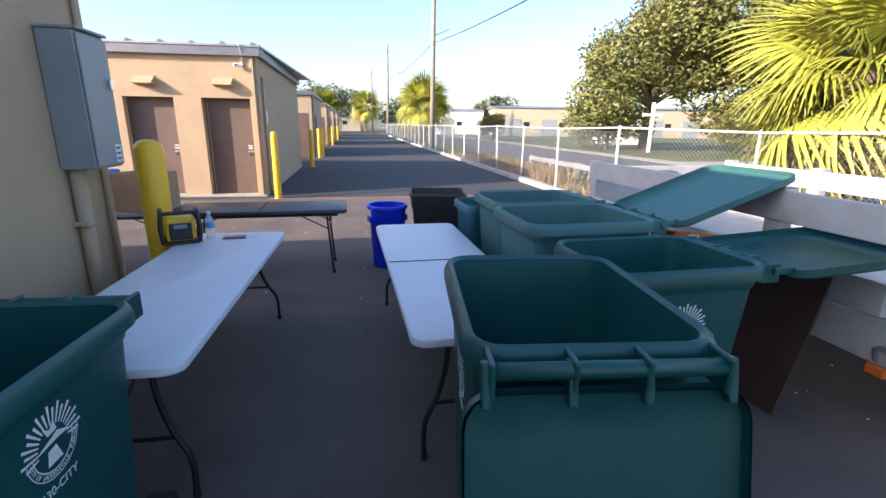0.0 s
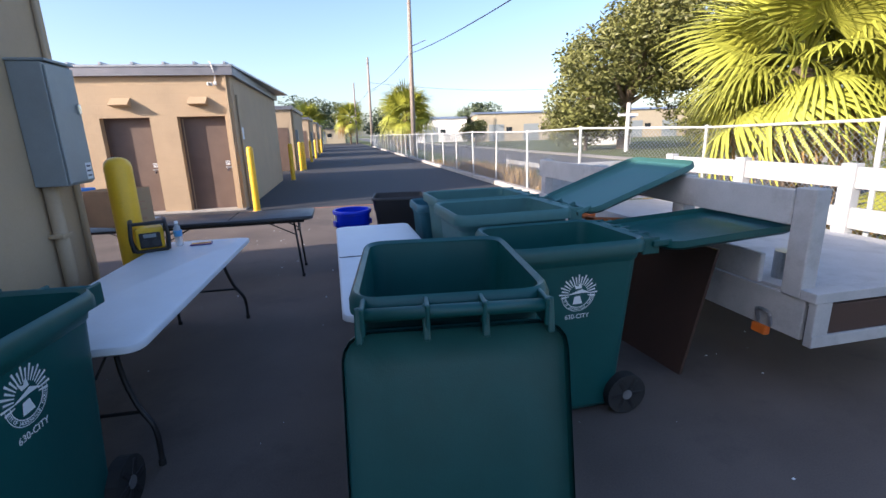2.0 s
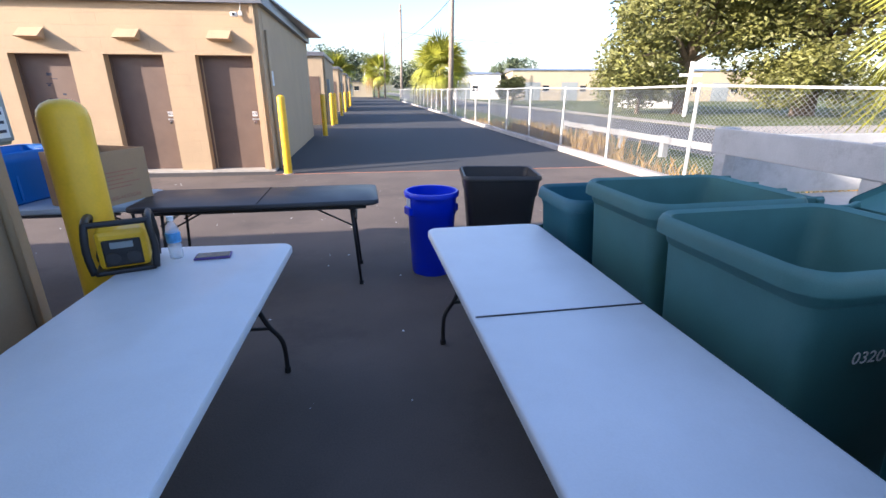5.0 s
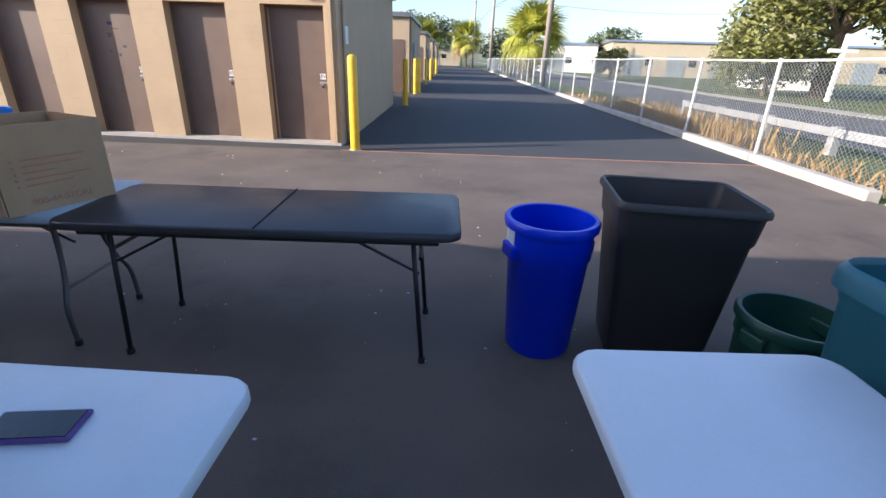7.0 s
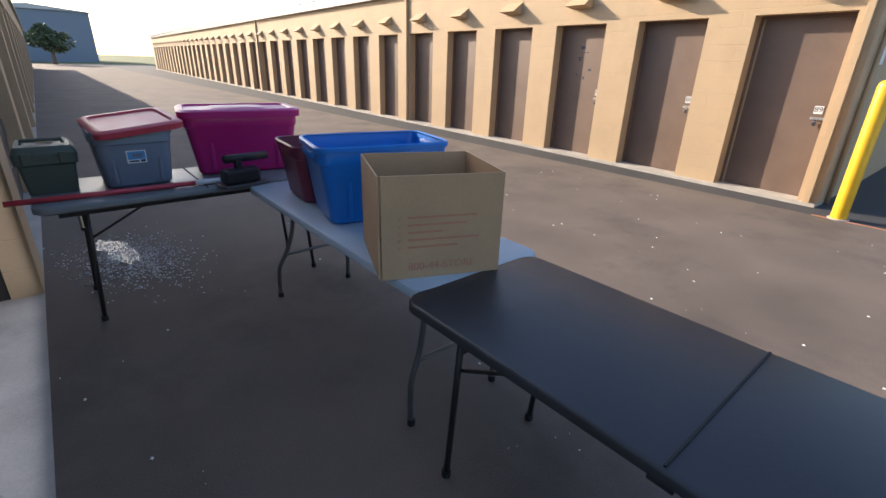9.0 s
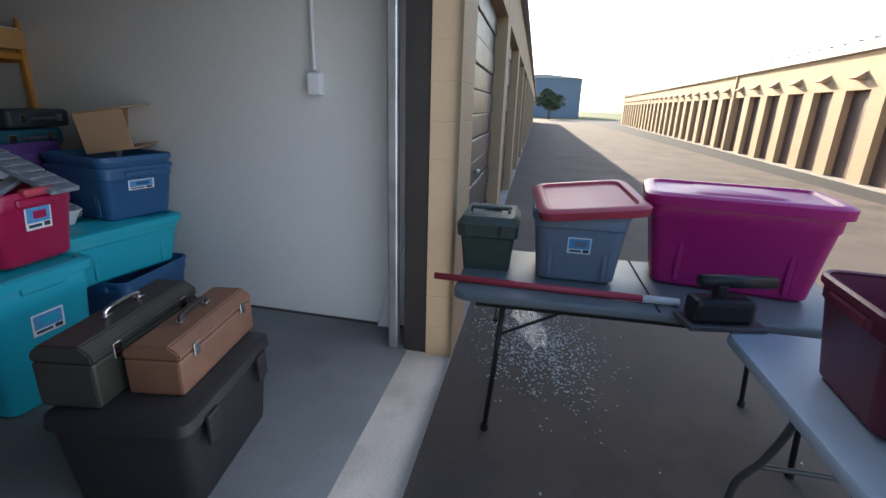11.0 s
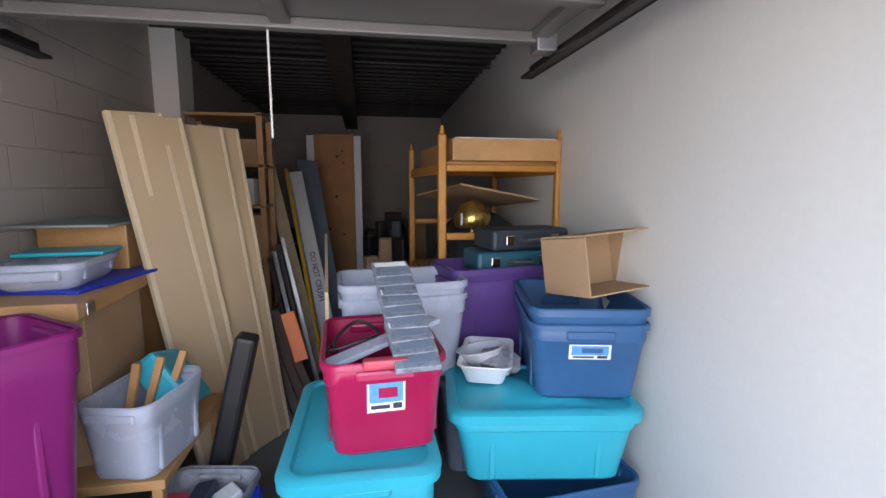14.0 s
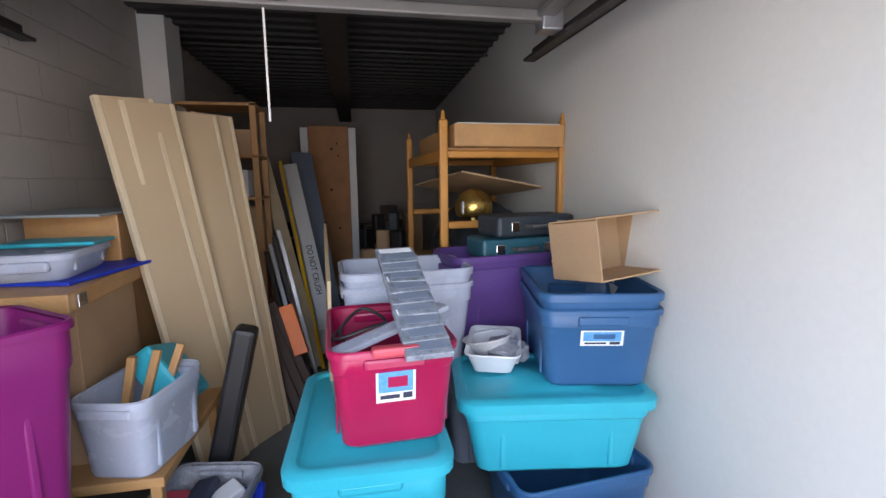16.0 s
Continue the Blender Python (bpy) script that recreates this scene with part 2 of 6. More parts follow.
def rrect(w, d, r, z, n=4, cx=0, cy=0):
    """A rounded rectangle, counter-clockwise, round the origin."""
    r = min(r, w / 2 - 1e-4, d / 2 - 1e-4)
    out = []
    for k, (sx, sy) in enumerate(((1, 1), (-1, 1), (-1, -1), (1, -1))):
        for i in range(n + 1):
            a = math.pi / 2 * (k + i / n)
            out.append((cx + sx * (w / 2 - r) + r * math.cos(a), cy + sy * (d / 2 - r) + r * math.sin(a), z))
    return out


def box(bm, x0, y0, z0, x1, y1, z1, bev=0.0):
    res = bmesh.ops.create_cube(bm, size=1, matrix=Matrix.LocRotScale(((x0 + x1) / 2, (y0 + y1) / 2, (z0 + z1) / 2), None, (abs(x1 - x0), abs(y1 - y0), abs(z1 - z0))))
    if bev:
        es = list({e for v in res["verts"] for e in v.link_edges})
        bmesh.ops.bevel(bm, geom=es, offset=bev, segments=2, affect="EDGES", profile=0.5)
    return bm


def B(*a):
    return box(bmesh.new(), *a)


def tube(bm, p0, p1, r, n=8, r2=None):
    p0, p1 = Vector(p0), Vector(p1)
    q = (p1 - p0).to_track_quat("Z", "Y").to_matrix()
    rings = []
    for p, rad in ((p0, r), (p1, r2 or r)):
        rings.append([p + q @ Vector((rad * math.cos(2 * math.pi * i / n), rad * math.sin(2 * math.pi * i / n), 0)) for i in range(n)])
    loft(bm, rings)
    return bm


def pipe(points, r, n=8):
    bm = bmesh.new()
    pts = [Vector(p) for p in points]
    rings = []
    for i, p in enumerate(pts):
        d = (pts[min(i + 1, len(pts) - 1)] - pts[max(i - 1, 0)]).normalized()
        q = d.to_track_quat("Z", "Y").to_matrix()
        rings.append([p + q @ Vector((r * math.cos(2 * math.pi * k / n), r * math.sin(2 * math.pi * k / n), 0)) for k in range(n)])
    # keep neighbouring rings aligned
    for i in range(1, len(rings)):
        best = min(range(n), key=lambda s: (rings[i][s] - rings[i - 1][0]).length)
        rings[i] = rings[i][best:] + rings[i][:best]
    loft(bm, rings)
    return bm


def smooth_path(points, steps=6):
    pts = [Vector(p) for p in points]
    out = []
    for i in range(len(pts) - 1):
        a, b, c, d = pts[max(i - 1, 0)], pts[i], pts[i + 1], pts[min(i + 2, len(pts) - 1)]
        for k in range(steps):
            t = k / steps
            out.append(0.5 * ((2 * b) + (c - a) * t + (2 * a - 5 * b + 4 * c - d) * t * t + (3 * b - a - 3 * c + d) * t ** 3))
    out.append(pts[-1])
    return out


def part(name, bm, material, parent=None, label="", smooth=False):
    me = bpy.data.meshes.new(name)
    bmesh.ops.recalc_face_normals(bm, faces=bm.faces)
    bm.to_mesh(me)
    bm.free()
    me.materials.append(M[material] if isinstance(material, str) else material)
    if smooth:
        for p in me.polygons:
            p.use_smooth = True
    ob = new(name, me)
    if parent:
        ob.parent = parent
    if label:
        ob["label"] = label
    return ob


def soft(ob, deg=35):
    for p in ob.data.polygons:
        p.use_smooth = True
    ob.data.set_sharp_from_angle(angle=radians(deg))
    return ob


ROW = Matrix.Translation((-0.598, 0.356, 0)) @ Matrix.Rotation(radians(-2.872), 4, "Z")  # the row of doors stands slightly askew to the yard
PLACE = [Matrix.Identity(4)]


def thing(name, m, label, category, group="", kind=""):
    ob = new(name)
    ob.empty_display_size = 0.1
    ob.matrix_world = PLACE[0] @ m
    return tagged(ob, label, category, group, kind)


def struct(name, bm, material, label):
    ob = part(name, bm, material)
    ob.matrix_world = PLACE[0]
    return tagged(ob, label, name.split("_")[0], kind="structure")


def text_bm(s, size, m=None, align="CENTER"):
    cu = bpy.data.curves.new("lettering", "FONT")
    cu.body, cu.size, cu.align_x, cu.align_y = s, size, align, "CENTER"
    cu.extrude = 0.0006
    ob = new("lettering", cu)
    dg = bpy.context.evaluated_depsgraph_get()
    me = bpy.data.meshes.new_from_object(ob.evaluated_get(dg))
    bpy.data.objects.remove(ob)
    bpy.data.curves.remove(cu)
    bm = bmesh.new()
    bm.from_mesh(me)
    bpy.data.meshes.remove(me)
    if m is not None:
        bm.transform(m)
    return bm


def join(bms):
    out = bmesh.new()
    for b in bms:
        me = bpy.data.meshes.new("piece")
        b.to_mesh(me)
        out.from_mesh(me)
        bpy.data.meshes.remove(me)
        b.free()
    return out


# ---- ground ----
struct("ground", B(-400, -300, -0.5, 600, 700, -0.03), "grass", "patchy green and straw grass ground to the horizon")
struct("pavement_lot", B(-80, -14, -0.3, 6.15, 10.62, 0.0), "asphalt_old", "worn brown-grey asphalt of the storage yard")
struct("pavement_lane", B(-80, 10.62, -0.3, 6.15, 110, 0.001), "asphalt_dark", "darker asphalt lane beside the fence")
struct("trim_seam", B(-0.8, 10.6, -0.1, 6.15, 10.63, 0.006), "red_print", "reddish seam where two asphalt layers meet")
struct("road", B(9.6, -100, -0.3, 15.5, 300, -0.015), "road", "grey public asphalt road beyond the fence")
struct("pavement_walk", B(16.0, -100, -0.3, 17.4, 300, -0.01), "sidewalk", "pale concrete pavement along the far side of the road")
struct("pavement_drive", B(17.4, 15, -0.3, 30, 21, -0.012), "sidewalk", "pale concrete driveway across the grass")
for k in range(24):
    y0 = 8.6 + k * 2.42
    struct("kerb_edge", B(6.06, y0, -0.2, 6.26, y0 + 2.39, 0.13, 0.02), "apron", "yellowish concrete kerb under the chain-link fence")
struct("floor_unit", B(-3.95, -5.0, -0.2, -0.85, 3.62, 0.02), "concrete", "stained grey concrete floor of the storage unit")
struct("floor_apron", B(-60, 3.62, -0.2, -0.72, 3.9, 0.015), "apron", "pale worn concrete threshold strip along the units")

# ---- storage building with the open unit ----
H_A = 3.05
EAST, NORTH = -0.8, 3.9
EAST_A = -0.72
struct("wall_east", B(EAST_A - 0.12, -5.2, -0.1, EAST_A, NORTH, H_A), "stucco_y", "tan painted block end wall with conduit")
w = bmesh.new()
OPEN_W, OPEN_E, LINTEL = -3.33, -0.9, 2.42
box(w, OPEN_E, NORTH - 0.16, -0.1, EAST_A - 0.12, NORTH - 0.002, H_A)
box(w, OPEN_W, NORTH - 0.16, LINTEL, OPEN_E, NORTH - 0.002, H_A)
struct("wall_north", w, "stucco_x", "tan painted block wall round the open roll-up doorway")
for k in range(18):
    x1 = OPEN_W - k * 3.05
    x0 = x1 - 0.5
    w = bmesh.new()
    box(w, x0, NORTH - 0.16, -0.1, x1, NORTH, H_A)
    struct("wall_pier", w, "stucco_x", "tan painted block pier between roll-up doors")
    if k:
        w = bmesh.new()
        box(w, x1, NORTH - 0.16, 2.42, x1 + 2.55, NORTH - 0.003, H_A)
        struct("wall_header", w, "stucco_x", "tan painted block header above a roll-up door")
        d = thing("roll_up_door", pose(x1 + 1.275, NORTH - 0.15, 0), "closed dark grey ribbed roll-up door in a tan wall", "door", "roll-up doors along the alley")
        for j in range(12):
            part("slat", B(-1.275, -0.02, 0.02 + j * 0.2, 1.275, 0.02 + 0.012 * (j % 2), 0.215 + j * 0.2, 0.012), "shutter", d)
        part("handle", B(-0.06, 0.03, 0.9, 0.06, 0.06, 0.93, 0.008), "galv", d, "steel pull handle")
struct("trim_jamb", B(-3.62, 3.6, 0.0, -3.345, 3.737, LINTEL), "steel_dark", "dark steel door jamb beside the opening")
# interior shell, slightly out of square
def wall_slab(p0, p1, z0, z1, t):
    p0, p1 = Vector((*p0, 0)), Vector((*p1, 0))
    n = Vector((-(p1 - p0).y, (p1 - p0).x, 0)).normalized() * t
    bm = bmesh.new()
    loft(bm, [[(*(q.xy), z) for q in (p0, p1, p1 + n, p0 + n)] for z in (z0, z1)])
    return bm


struct("wall_west", wall_slab((-3.64, 3.74), (-3.95, -5.1), -0.1, 3.0, -0.2), "white_wall", "white painted side wall of the storage unit")
struct("wall_inner_east", B(-0.89, -5.1, -0.1, -0.841, 3.738, 3.0), "block_in_dim", "white painted block side wall of the unit")
struct("wall_back", B(-4.2, -5.19, -0.1, -0.845, -5.0, 3.0), "block_in_dim", "white painted block back wall of the unit")
struct("wall_column", B(-1.08, -0.95, 0.0, -0.891, -0.62, 2.98), "white_wall", "white painted column on the side wall")
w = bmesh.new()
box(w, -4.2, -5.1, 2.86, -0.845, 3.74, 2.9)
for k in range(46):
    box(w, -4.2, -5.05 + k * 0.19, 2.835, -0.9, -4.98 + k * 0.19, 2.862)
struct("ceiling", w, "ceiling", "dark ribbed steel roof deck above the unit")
for x in (-2.35,):
    struct("beam_main", join([B(x - 0.1, -5.0, 2.60, x + 0.1, 3.7, 2.62), B(x - 0.012, -5.0, 2.62, x + 0.012, 3.7, 2.83), B(x - 0.1, -5.0, 2.815, x + 0.1, 3.7, 2.834)]), "steel_dark", "dark steel roof beam along the unit")
for y in (-3.4, -1.1, 0.55):
    struct("beam_conduit", tube(bmesh.new(), (-3.78, y, 2.77), (-0.9, y, 2.77), 0.014), "steel_dark", "thin dark conduit crossing under the roof")
struct("roof_unit", B(-60, -5.3, 3.05, EAST_A + 0.06, NORTH + 0.1, 3.13), "fascia", "dark metal roof edge of the storage building")
struct("wall_south", B(-60, -5.35, -0.1, EAST_A, -5.2, H_A), "stucco_x", "tan block rear wall of the storage building")
# flat dark strip on the floor that paints the shade of the wall gap
struct("baseboard", wall_slab((-3.634, 3.5), (-3.93, -4.9), 0.02, 0.026, 0.02), "steel_dark", "thin dark strip painting the gap's shade along the wall foot")

# overhead door parked under the roof
g = thing("overhead_door", pose(-2.23, 2.4, 2.32), "pale steel sectional door parked open overhead on tracks", "door")
for j in range(4):
    y0 = -1.1 + j * 0.56
    part("panel", B(-1.17, y0, 0.0, 1.17, y0 + 0.545, 0.035, 0.006), "door_steel", g)
    for yy in (y0 + 0.0, y0 + 0.47):
        part("rail", B(-1.17, yy, -0.05, 1.17, yy + 0.06, 0.0, 0.008), "door_steel", g)
for x in (-1.1, 0.05, 1.1):
    part("stile", B(x - 0.04, -1.1, -0.035, x + 0.04, 1.12, -0.001, 0.006), "door_steel", g)
for s in (-1, 1):
    part("track", join([B(s * 1.2 - 0.03, -1.5, -0.11, s * 1.2 + 0.03, 1.2, -0.095), B(s * 1.2 + s * 0.02, -1.5, -0.11, s * 1.2 + s * 0.035, 1.2, -0.04)]), "steel_dark", g, "dark steel door track")
    part("hanger", B(s * 1.2 - 0.02, -1.2, -0.1, s * 1.2 + 0.02, -1.15, 0.5), "steel_dark", g)
    part("roller_bracket", B(s * 1.13 - 0.05, -1.12, -0.09, s * 1.13 + 0.05, -1.02, 0.02, 0.008), "galv", g)
    part("side_track", B(s * 1.13 - 0.03, 1.1, -2.3, s * 1.13 + 0.03, 1.16, -0.05, 0.01), "galv", g, "galvanised upright track")
part("pull_cord", tube(bmesh.new(), (0.11, -1.08, -0.5), (0.11, -1.08, 0.0), 0.005), "white_paint", g, "white hanging pull cord")

# outlet with conduit, on the white wall
o = thing("wall_outlet", pose(-3.658, 2.95, 1.585, 0, 0, 2), "white surface-mounted electrical outlet box with conduit", "outlet")
part("box", B(0, -0.045, -0.065, 0.05, 0.045, 0.065, 0.008), "plastic_white", o)
part("faceplate", B(0.051, -0.035, -0.055, 0.054, 0.035, 0.055, 0.001), "label_white", o)
for z in (-0.03, 0.03):
    part("socket", B(0.0545, -0.014, z - 0.013, 0.056, 0.014, z + 0.013, 0.0005), "plastic_white", o)
part("conduit", tube(bmesh.new(), (0.028, 0.0, 0.08), (0.028, 0.0, 1.3), 0.012), "plastic_white", o)
c = thing("corrugated_sheet", pose(-3.5, 3.36, 0.02, 0, 0, 2), "narrow white corrugated plastic strip leaning on the wall", "sheet")
bm = bmesh.new()
for i in range(5):
    a = [bm.verts.new((-0.11 + 0.014 * (k % 2), (i * 0.03 + 0.015 * k) - 0.02, 0)) for k in (0, 1, 2)]
    b = [bm.verts.new((-0.135 + 0.014 * (k % 2), (i * 0.03 + 0.015 * k) + 0.16, 0.85)) for k in (0, 1, 2)]
    for k in range(2):
        bm.faces.new((a[k], a[k + 1], b[k + 1], b[k]))
s = part("strip", bm, "plastic_white", c)
sol = s.modifiers.new("thickness", "SOLIDIFY")
sol.thickness = 0.003

# ---- meter box, conduit and bollard on the end wall ----
e = thing("electrical_panel", pose(EAST_A, 3.5, 1.325), "grey steel electrical enclosure mounted on the tan wall", "electrical box")
part("cabinet", B(0.002, -0.18, 0, 0.21, 0.17, 0.83, 0.008), "panel_grey", e)
part("door", B(0.212, -0.175, 0.015, 0.226, 0.165, 0.815, 0.006), "panel_grey", e)
part("latch", B(0.227, 0.10, 0.5, 0.25, 0.13, 0.57, 0.005), "chrome", e)
part("sticker", B(0.227, 0.06, 0.03, 0.2285, 0.14, 0.15), "label_white", e, "white warning sticker")
for z in (0.05, 0.085, 0.12):
    part("printed_bar", B(0.2288, 0.07, z, 0.2295, 0.125, z + 0.012), "ink", e)
part("hood", B(0.0, -0.185, 0.832, 0.235, 0.175, 0.85, 0.005), "panel_grey", e)
c = thing("conduit_pipe", pose(EAST_A, 3.4, 0.0), "tan painted steel conduit running down the wall", "pipe")
part("pipe", tube(bmesh.new(), (0.05, 0, 0.0), (0.05, 0, 1.324), 0.045, 14), "stucco_y", c, smooth=True)
for z in (0.35, 0.95):
    part("strap", B(0.0, -0.07, z, 0.1, 0.07, z + 0.03, 0.006), "stucco_y", c)
c = thing("corner_conduit", pose(EAST_A, NORTH - 0.12, 0.0), "thin tan conduit near the wall corner", "pipe")
part("pipe", tube(bmesh.new(), (0.022, 0, 0.0), (0.022, 0, 3.0), 0.017, 10), "stucco_y", c, smooth=True)


def bollard(x, y, h, r=0.085, lean=0.0, label="yellow painted steel bollard with a domed top"):
    b = thing("bollard", pose(x, y, 0, 0, lean, 0), label, "bollard", "yellow bollards by the buildings")
    bm = bmesh.new()
    rings = [[(r * math.cos(a) * k, r * math.sin(a) * k, z) for a in [2 * math.pi * i / 20 for i in range(20)]]
             for k, z in [(1, -0.02), (1, h - r * 0.8), (0.92, h - r * 0.45), (0.72, h - r * 0.2), (0.4, h - 0.03 * r), (0.1, h)]]
    loft(bm, rings)
    soft(part("post", bm, "yellow", b), 40)
    part("collar", tube(bmesh.new(), (0, 0, -0.02), (0, 0, 0.012), r * 1.35, 20), "apron", b)


bollard(-0.41, 3.87, 1.5, 0.1)
bollard(-0.57, 10.68, 1.45, 0.075)
for x, y in ((-0.45, 18.4), (-0.5, 23.6), (-0.4, 24.3), (-0.45, 31.6), (-0.4, 37.2), (-0.4, 45.0), (-0.4, 50.5)):
    bollard(x, y, 1.4, 0.085)

# ---- facing building with the row of brown doors ----
PLACE[0] = ROW
Y_B, H_B, PITCH, REC = 10.66, 3.0, 1.56, 0.2
N_DOOR = 37
w = bmesh.new()
X_END = EAST - 0.2 - N_DOOR * PITCH - 0.6
box(w, X_END, Y_B, 2.13, EAST - 0.001, Y_B + REC, H_B)
struct("wall_b_header", w, "stucco_x", "tan painted block wall above the row of doors")
door_src = None
DOOR_X0 = -1.0
for k in range(N_DOOR):
    xr = DOOR_X0 - k * PITCH
    w = B(xr, Y_B, -0.1, (EAST - 0.002) if k == 0 else xr + PITCH - 1.0, Y_B + REC, 2.13)
    struct("wall_b_pier", w, "stucco_x", "tan painted block pier between storage doors")
struct("wall_b_pier", B(X_END, Y_B, -0.1, DOOR_X0 - N_DOOR * PITCH + PITCH - 1.0, Y_B + REC, 2.13), "stucco_x", "tan painted block pier at the end of the row")
struct("wall_b_core", B(X_END, Y_B + REC + 0.05, -0.1, EAST - 1.2, 17.6, H_B), "stucco_y", "tan painted block storage building")
PLACE[0] = Matrix.Identity(4)
E_X = -0.86
struct("wall_b_east", B(E_X - 1.3, 11.3, -0.1, E_X, 18.6, H_B), "stucco_y", "tan smooth painted end wall of the building")
PLACE[0] = ROW
struct("floor_sill", B(X_END, Y_B - 0.06, -0.1, EAST, Y_B + REC + 0.06, 0.045, 0.0), "apron", "pale concrete sill below the doors")


def storage_door(k):
    xr = DOOR_X0 - k * PITCH
    d = thing("storage_door", pose(xr - 0.5, Y_B + REC, 0.045), "closed brown metal storage door with hasp and padlock", "door", "brown storage doors in a row")
    part("slab", B(-0.497, 0.0, 0, 0.497, 0.045, 2.08, 0.004), "door_brown", d)
    part("frame", join([B(-0.5, -0.03, 0, -0.47, -0.001, 2.083), B(0.47, -0.03, 0, 0.5, -0.001, 2.083), B(-0.47, -0.03, 2.05, 0.47, -0.001, 2.083)]), "door_brown", d)
    part("hasp", B(0.32, -0.02, 0.93, 0.46, -0.001, 0.96, 0.003), "galv", d)
    part("padlock", join([B(0.36, -0.045, 0.86, 0.40, -0.02, 0.91, 0.004), pipe([(0.367, -0.033, 0.91), (0.367, -0.033, 0.945), (0.393, -0.033, 0.945), (0.393, -0.033, 0.91)], 0.005, 6)]), "chrome", d)
    part("number_plate", B(0.33, -0.006, 1.0, 0.42, -0.001, 1.09), "label_white", d)
    if k == 2:
        for sx, sz, sw, sh in ((-0.08, 1.72, 0.09, 0.05), (-0.02, 1.66, 0.11, 0.012), (-0.12, 1.58, 0.1, 0.014), (-0.1, 1.54, 0.05, 0.03), (0.12, 1.38, 0.06, 0.035), (0.02, 1.24, 0.04, 0.05), (-0.12, 1.3, 0.025, 0.03)):
            part("scuff", B(sx, -0.002, sz, sx + sw, -0.0005, sz + sh), "ink", d, "dark scuffed scrape")
    part("number", text_bm(str(89 - k), 0.085, pose(0.375, -0.0075, 1.045, 90, 0, 0)), "ink", d)
    v = thing("door_vent_hood", pose(xr - 0.5, Y_B, 2.36), "tan sheet-metal vent hood on the wall above a door", "vent hood", "vent hoods above the doors")
    bm = bmesh.new()
    a = [bm.verts.new(p) for p in ((-0.19, 0, 0), (-0.19, -0.22, 0.03), (-0.19, 0, 0.19), (0.19, 0, 0), (0.19, -0.22, 0.03), (0.19, 0, 0.19))]
    for f in ((0, 1, 2), (5, 4, 3), (0, 3, 4, 1), (1, 4, 5, 2), (2, 5, 3, 0)):
        bm.faces.new([a[i] for i in f])
    part("hood", bm, "stucco_x", v)
    part("flange", B(-0.21, -0.006, -0.02, 0.21, -0.001, 0.21), "stucco_x", v)


for k in range(N_DOOR):
    storage_door(k)

w = bmesh.new()
box(w, X_END, Y_B - 0.12, H_B - 0.02, EAST + 0.1, Y_B - 0.02, H_B + 0.16)
struct("trim_fascia", w, "fascia", "dark grey metal roof fascia")
w = bmesh.new()
box(w, X_END, Y_B - 0.14, H_B + 0.16, EAST + 0.12, 18.3, H_B + 0.2)
for k in range(96):
    box(w, EAST - 0.05 - k * 0.61, Y_B - 0.16, H_B + 0.2, EAST - 0.0 - k * 0.61, 17.7, H_B + 0.25)
struct("roof_b", w, "roofmetal", "ribbed metal roof of the storage building")
for k, x in enumerate((EAST - 0.1, -9.9, -22.4)):
    dp = thing("downpipe", pose(x, Y_B - 0.03, 0.0), "tan painted downpipe on the block wall", "pipe", "downpipes")
    part("pipe", B(-0.035, -0.03, 0.0, 0.035, 0.028, H_B), "stucco_x", dp)
cpost = thing("wall_camera", pose(-1.1, Y_B, 2.8), "small white security camera under the eave", "camera")
part("mount", B(-0.03, -0.04, -0.02, 0.03, 0.0, 0.06, 0.006), "white_paint", cpost)
part("body", B(-0.14, -0.16, -0.04, -0.03, -0.06, 0.03, 0.012), "white_paint", cpost)
part("lens", tube(bmesh.new(), (-0.085, -0.161, -0.005), (-0.085, -0.17, -0.005), 0.025), "black", cpost)
part("cable", pipe(smooth_path([(0, -0.02, 0.06), (0.03, -0.1, 0.2), (0.0, -0.16, 0.4), (-0.05, -0.1, 0.45)]), 0.009, 6), "white_paint", cpost)
PLACE[0] = Matrix.Identity(4)
struct("trim_fascia_end", B(E_X + 0.001, 11.0, H_B - 0.02, E_X + 0.1, 18.65, H_B + 0.155), "fascia", "dark grey metal roof fascia on the end wall")
pl = thing("wall_notice", pose(E_X, 11.75, 1.75), "small faded white notice on the end wall", "sign")
part("plate", B(0.002, -0.12, -0.14, 0.008, 0.12, 0.14), "label_white", pl)
ep = thing("corner_pipe", pose(E_X, 11.4, 0.0), "tan conduit on the end wall", "pipe")
part("pipe", tube(bmesh.new(), (0.03, 0, 0), (0.03, 0, 2.6), 0.025, 10), "stucco_y", ep, smooth=True)

# buildings further up the lane
for k, (y0, y1) in enumerate(((24.0, 31.2), (37.8, 44.6), (51.2, 58.0), (64.6, 71.4))):
    h = thing("storage_building", pose(0, y0, 0), "tan block storage building with a dark metal roof edge", "building", "storage buildings along the lane")
    part("wall", B(-60, 0, -0.1, EAST, y1 - y0, 2.95), "stucco_y", h)
    part("roof", B(-60.1, -0.12, 2.95, EAST + 0.1, y1 - y0 + 0.12, 3.12), "fascia", h)
    part("downpipe", tube(bmesh.new(), (EAST + 0.05, 0.3, 0), (EAST + 0.05, 0.3, 2.95), 0.05), "stucco_y", h)
    part("meter_box", B(EAST, 0.8, 1.2, EAST + 0.18, 1.3, 2.0, 0.01), "panel_grey", h)
    for j in range(8):
        part("door", B(-2.0 - j * 1.56, -0.02, 0.03, -1.0 - j * 1.56, -0.001, 2.1), "door_brown", h)

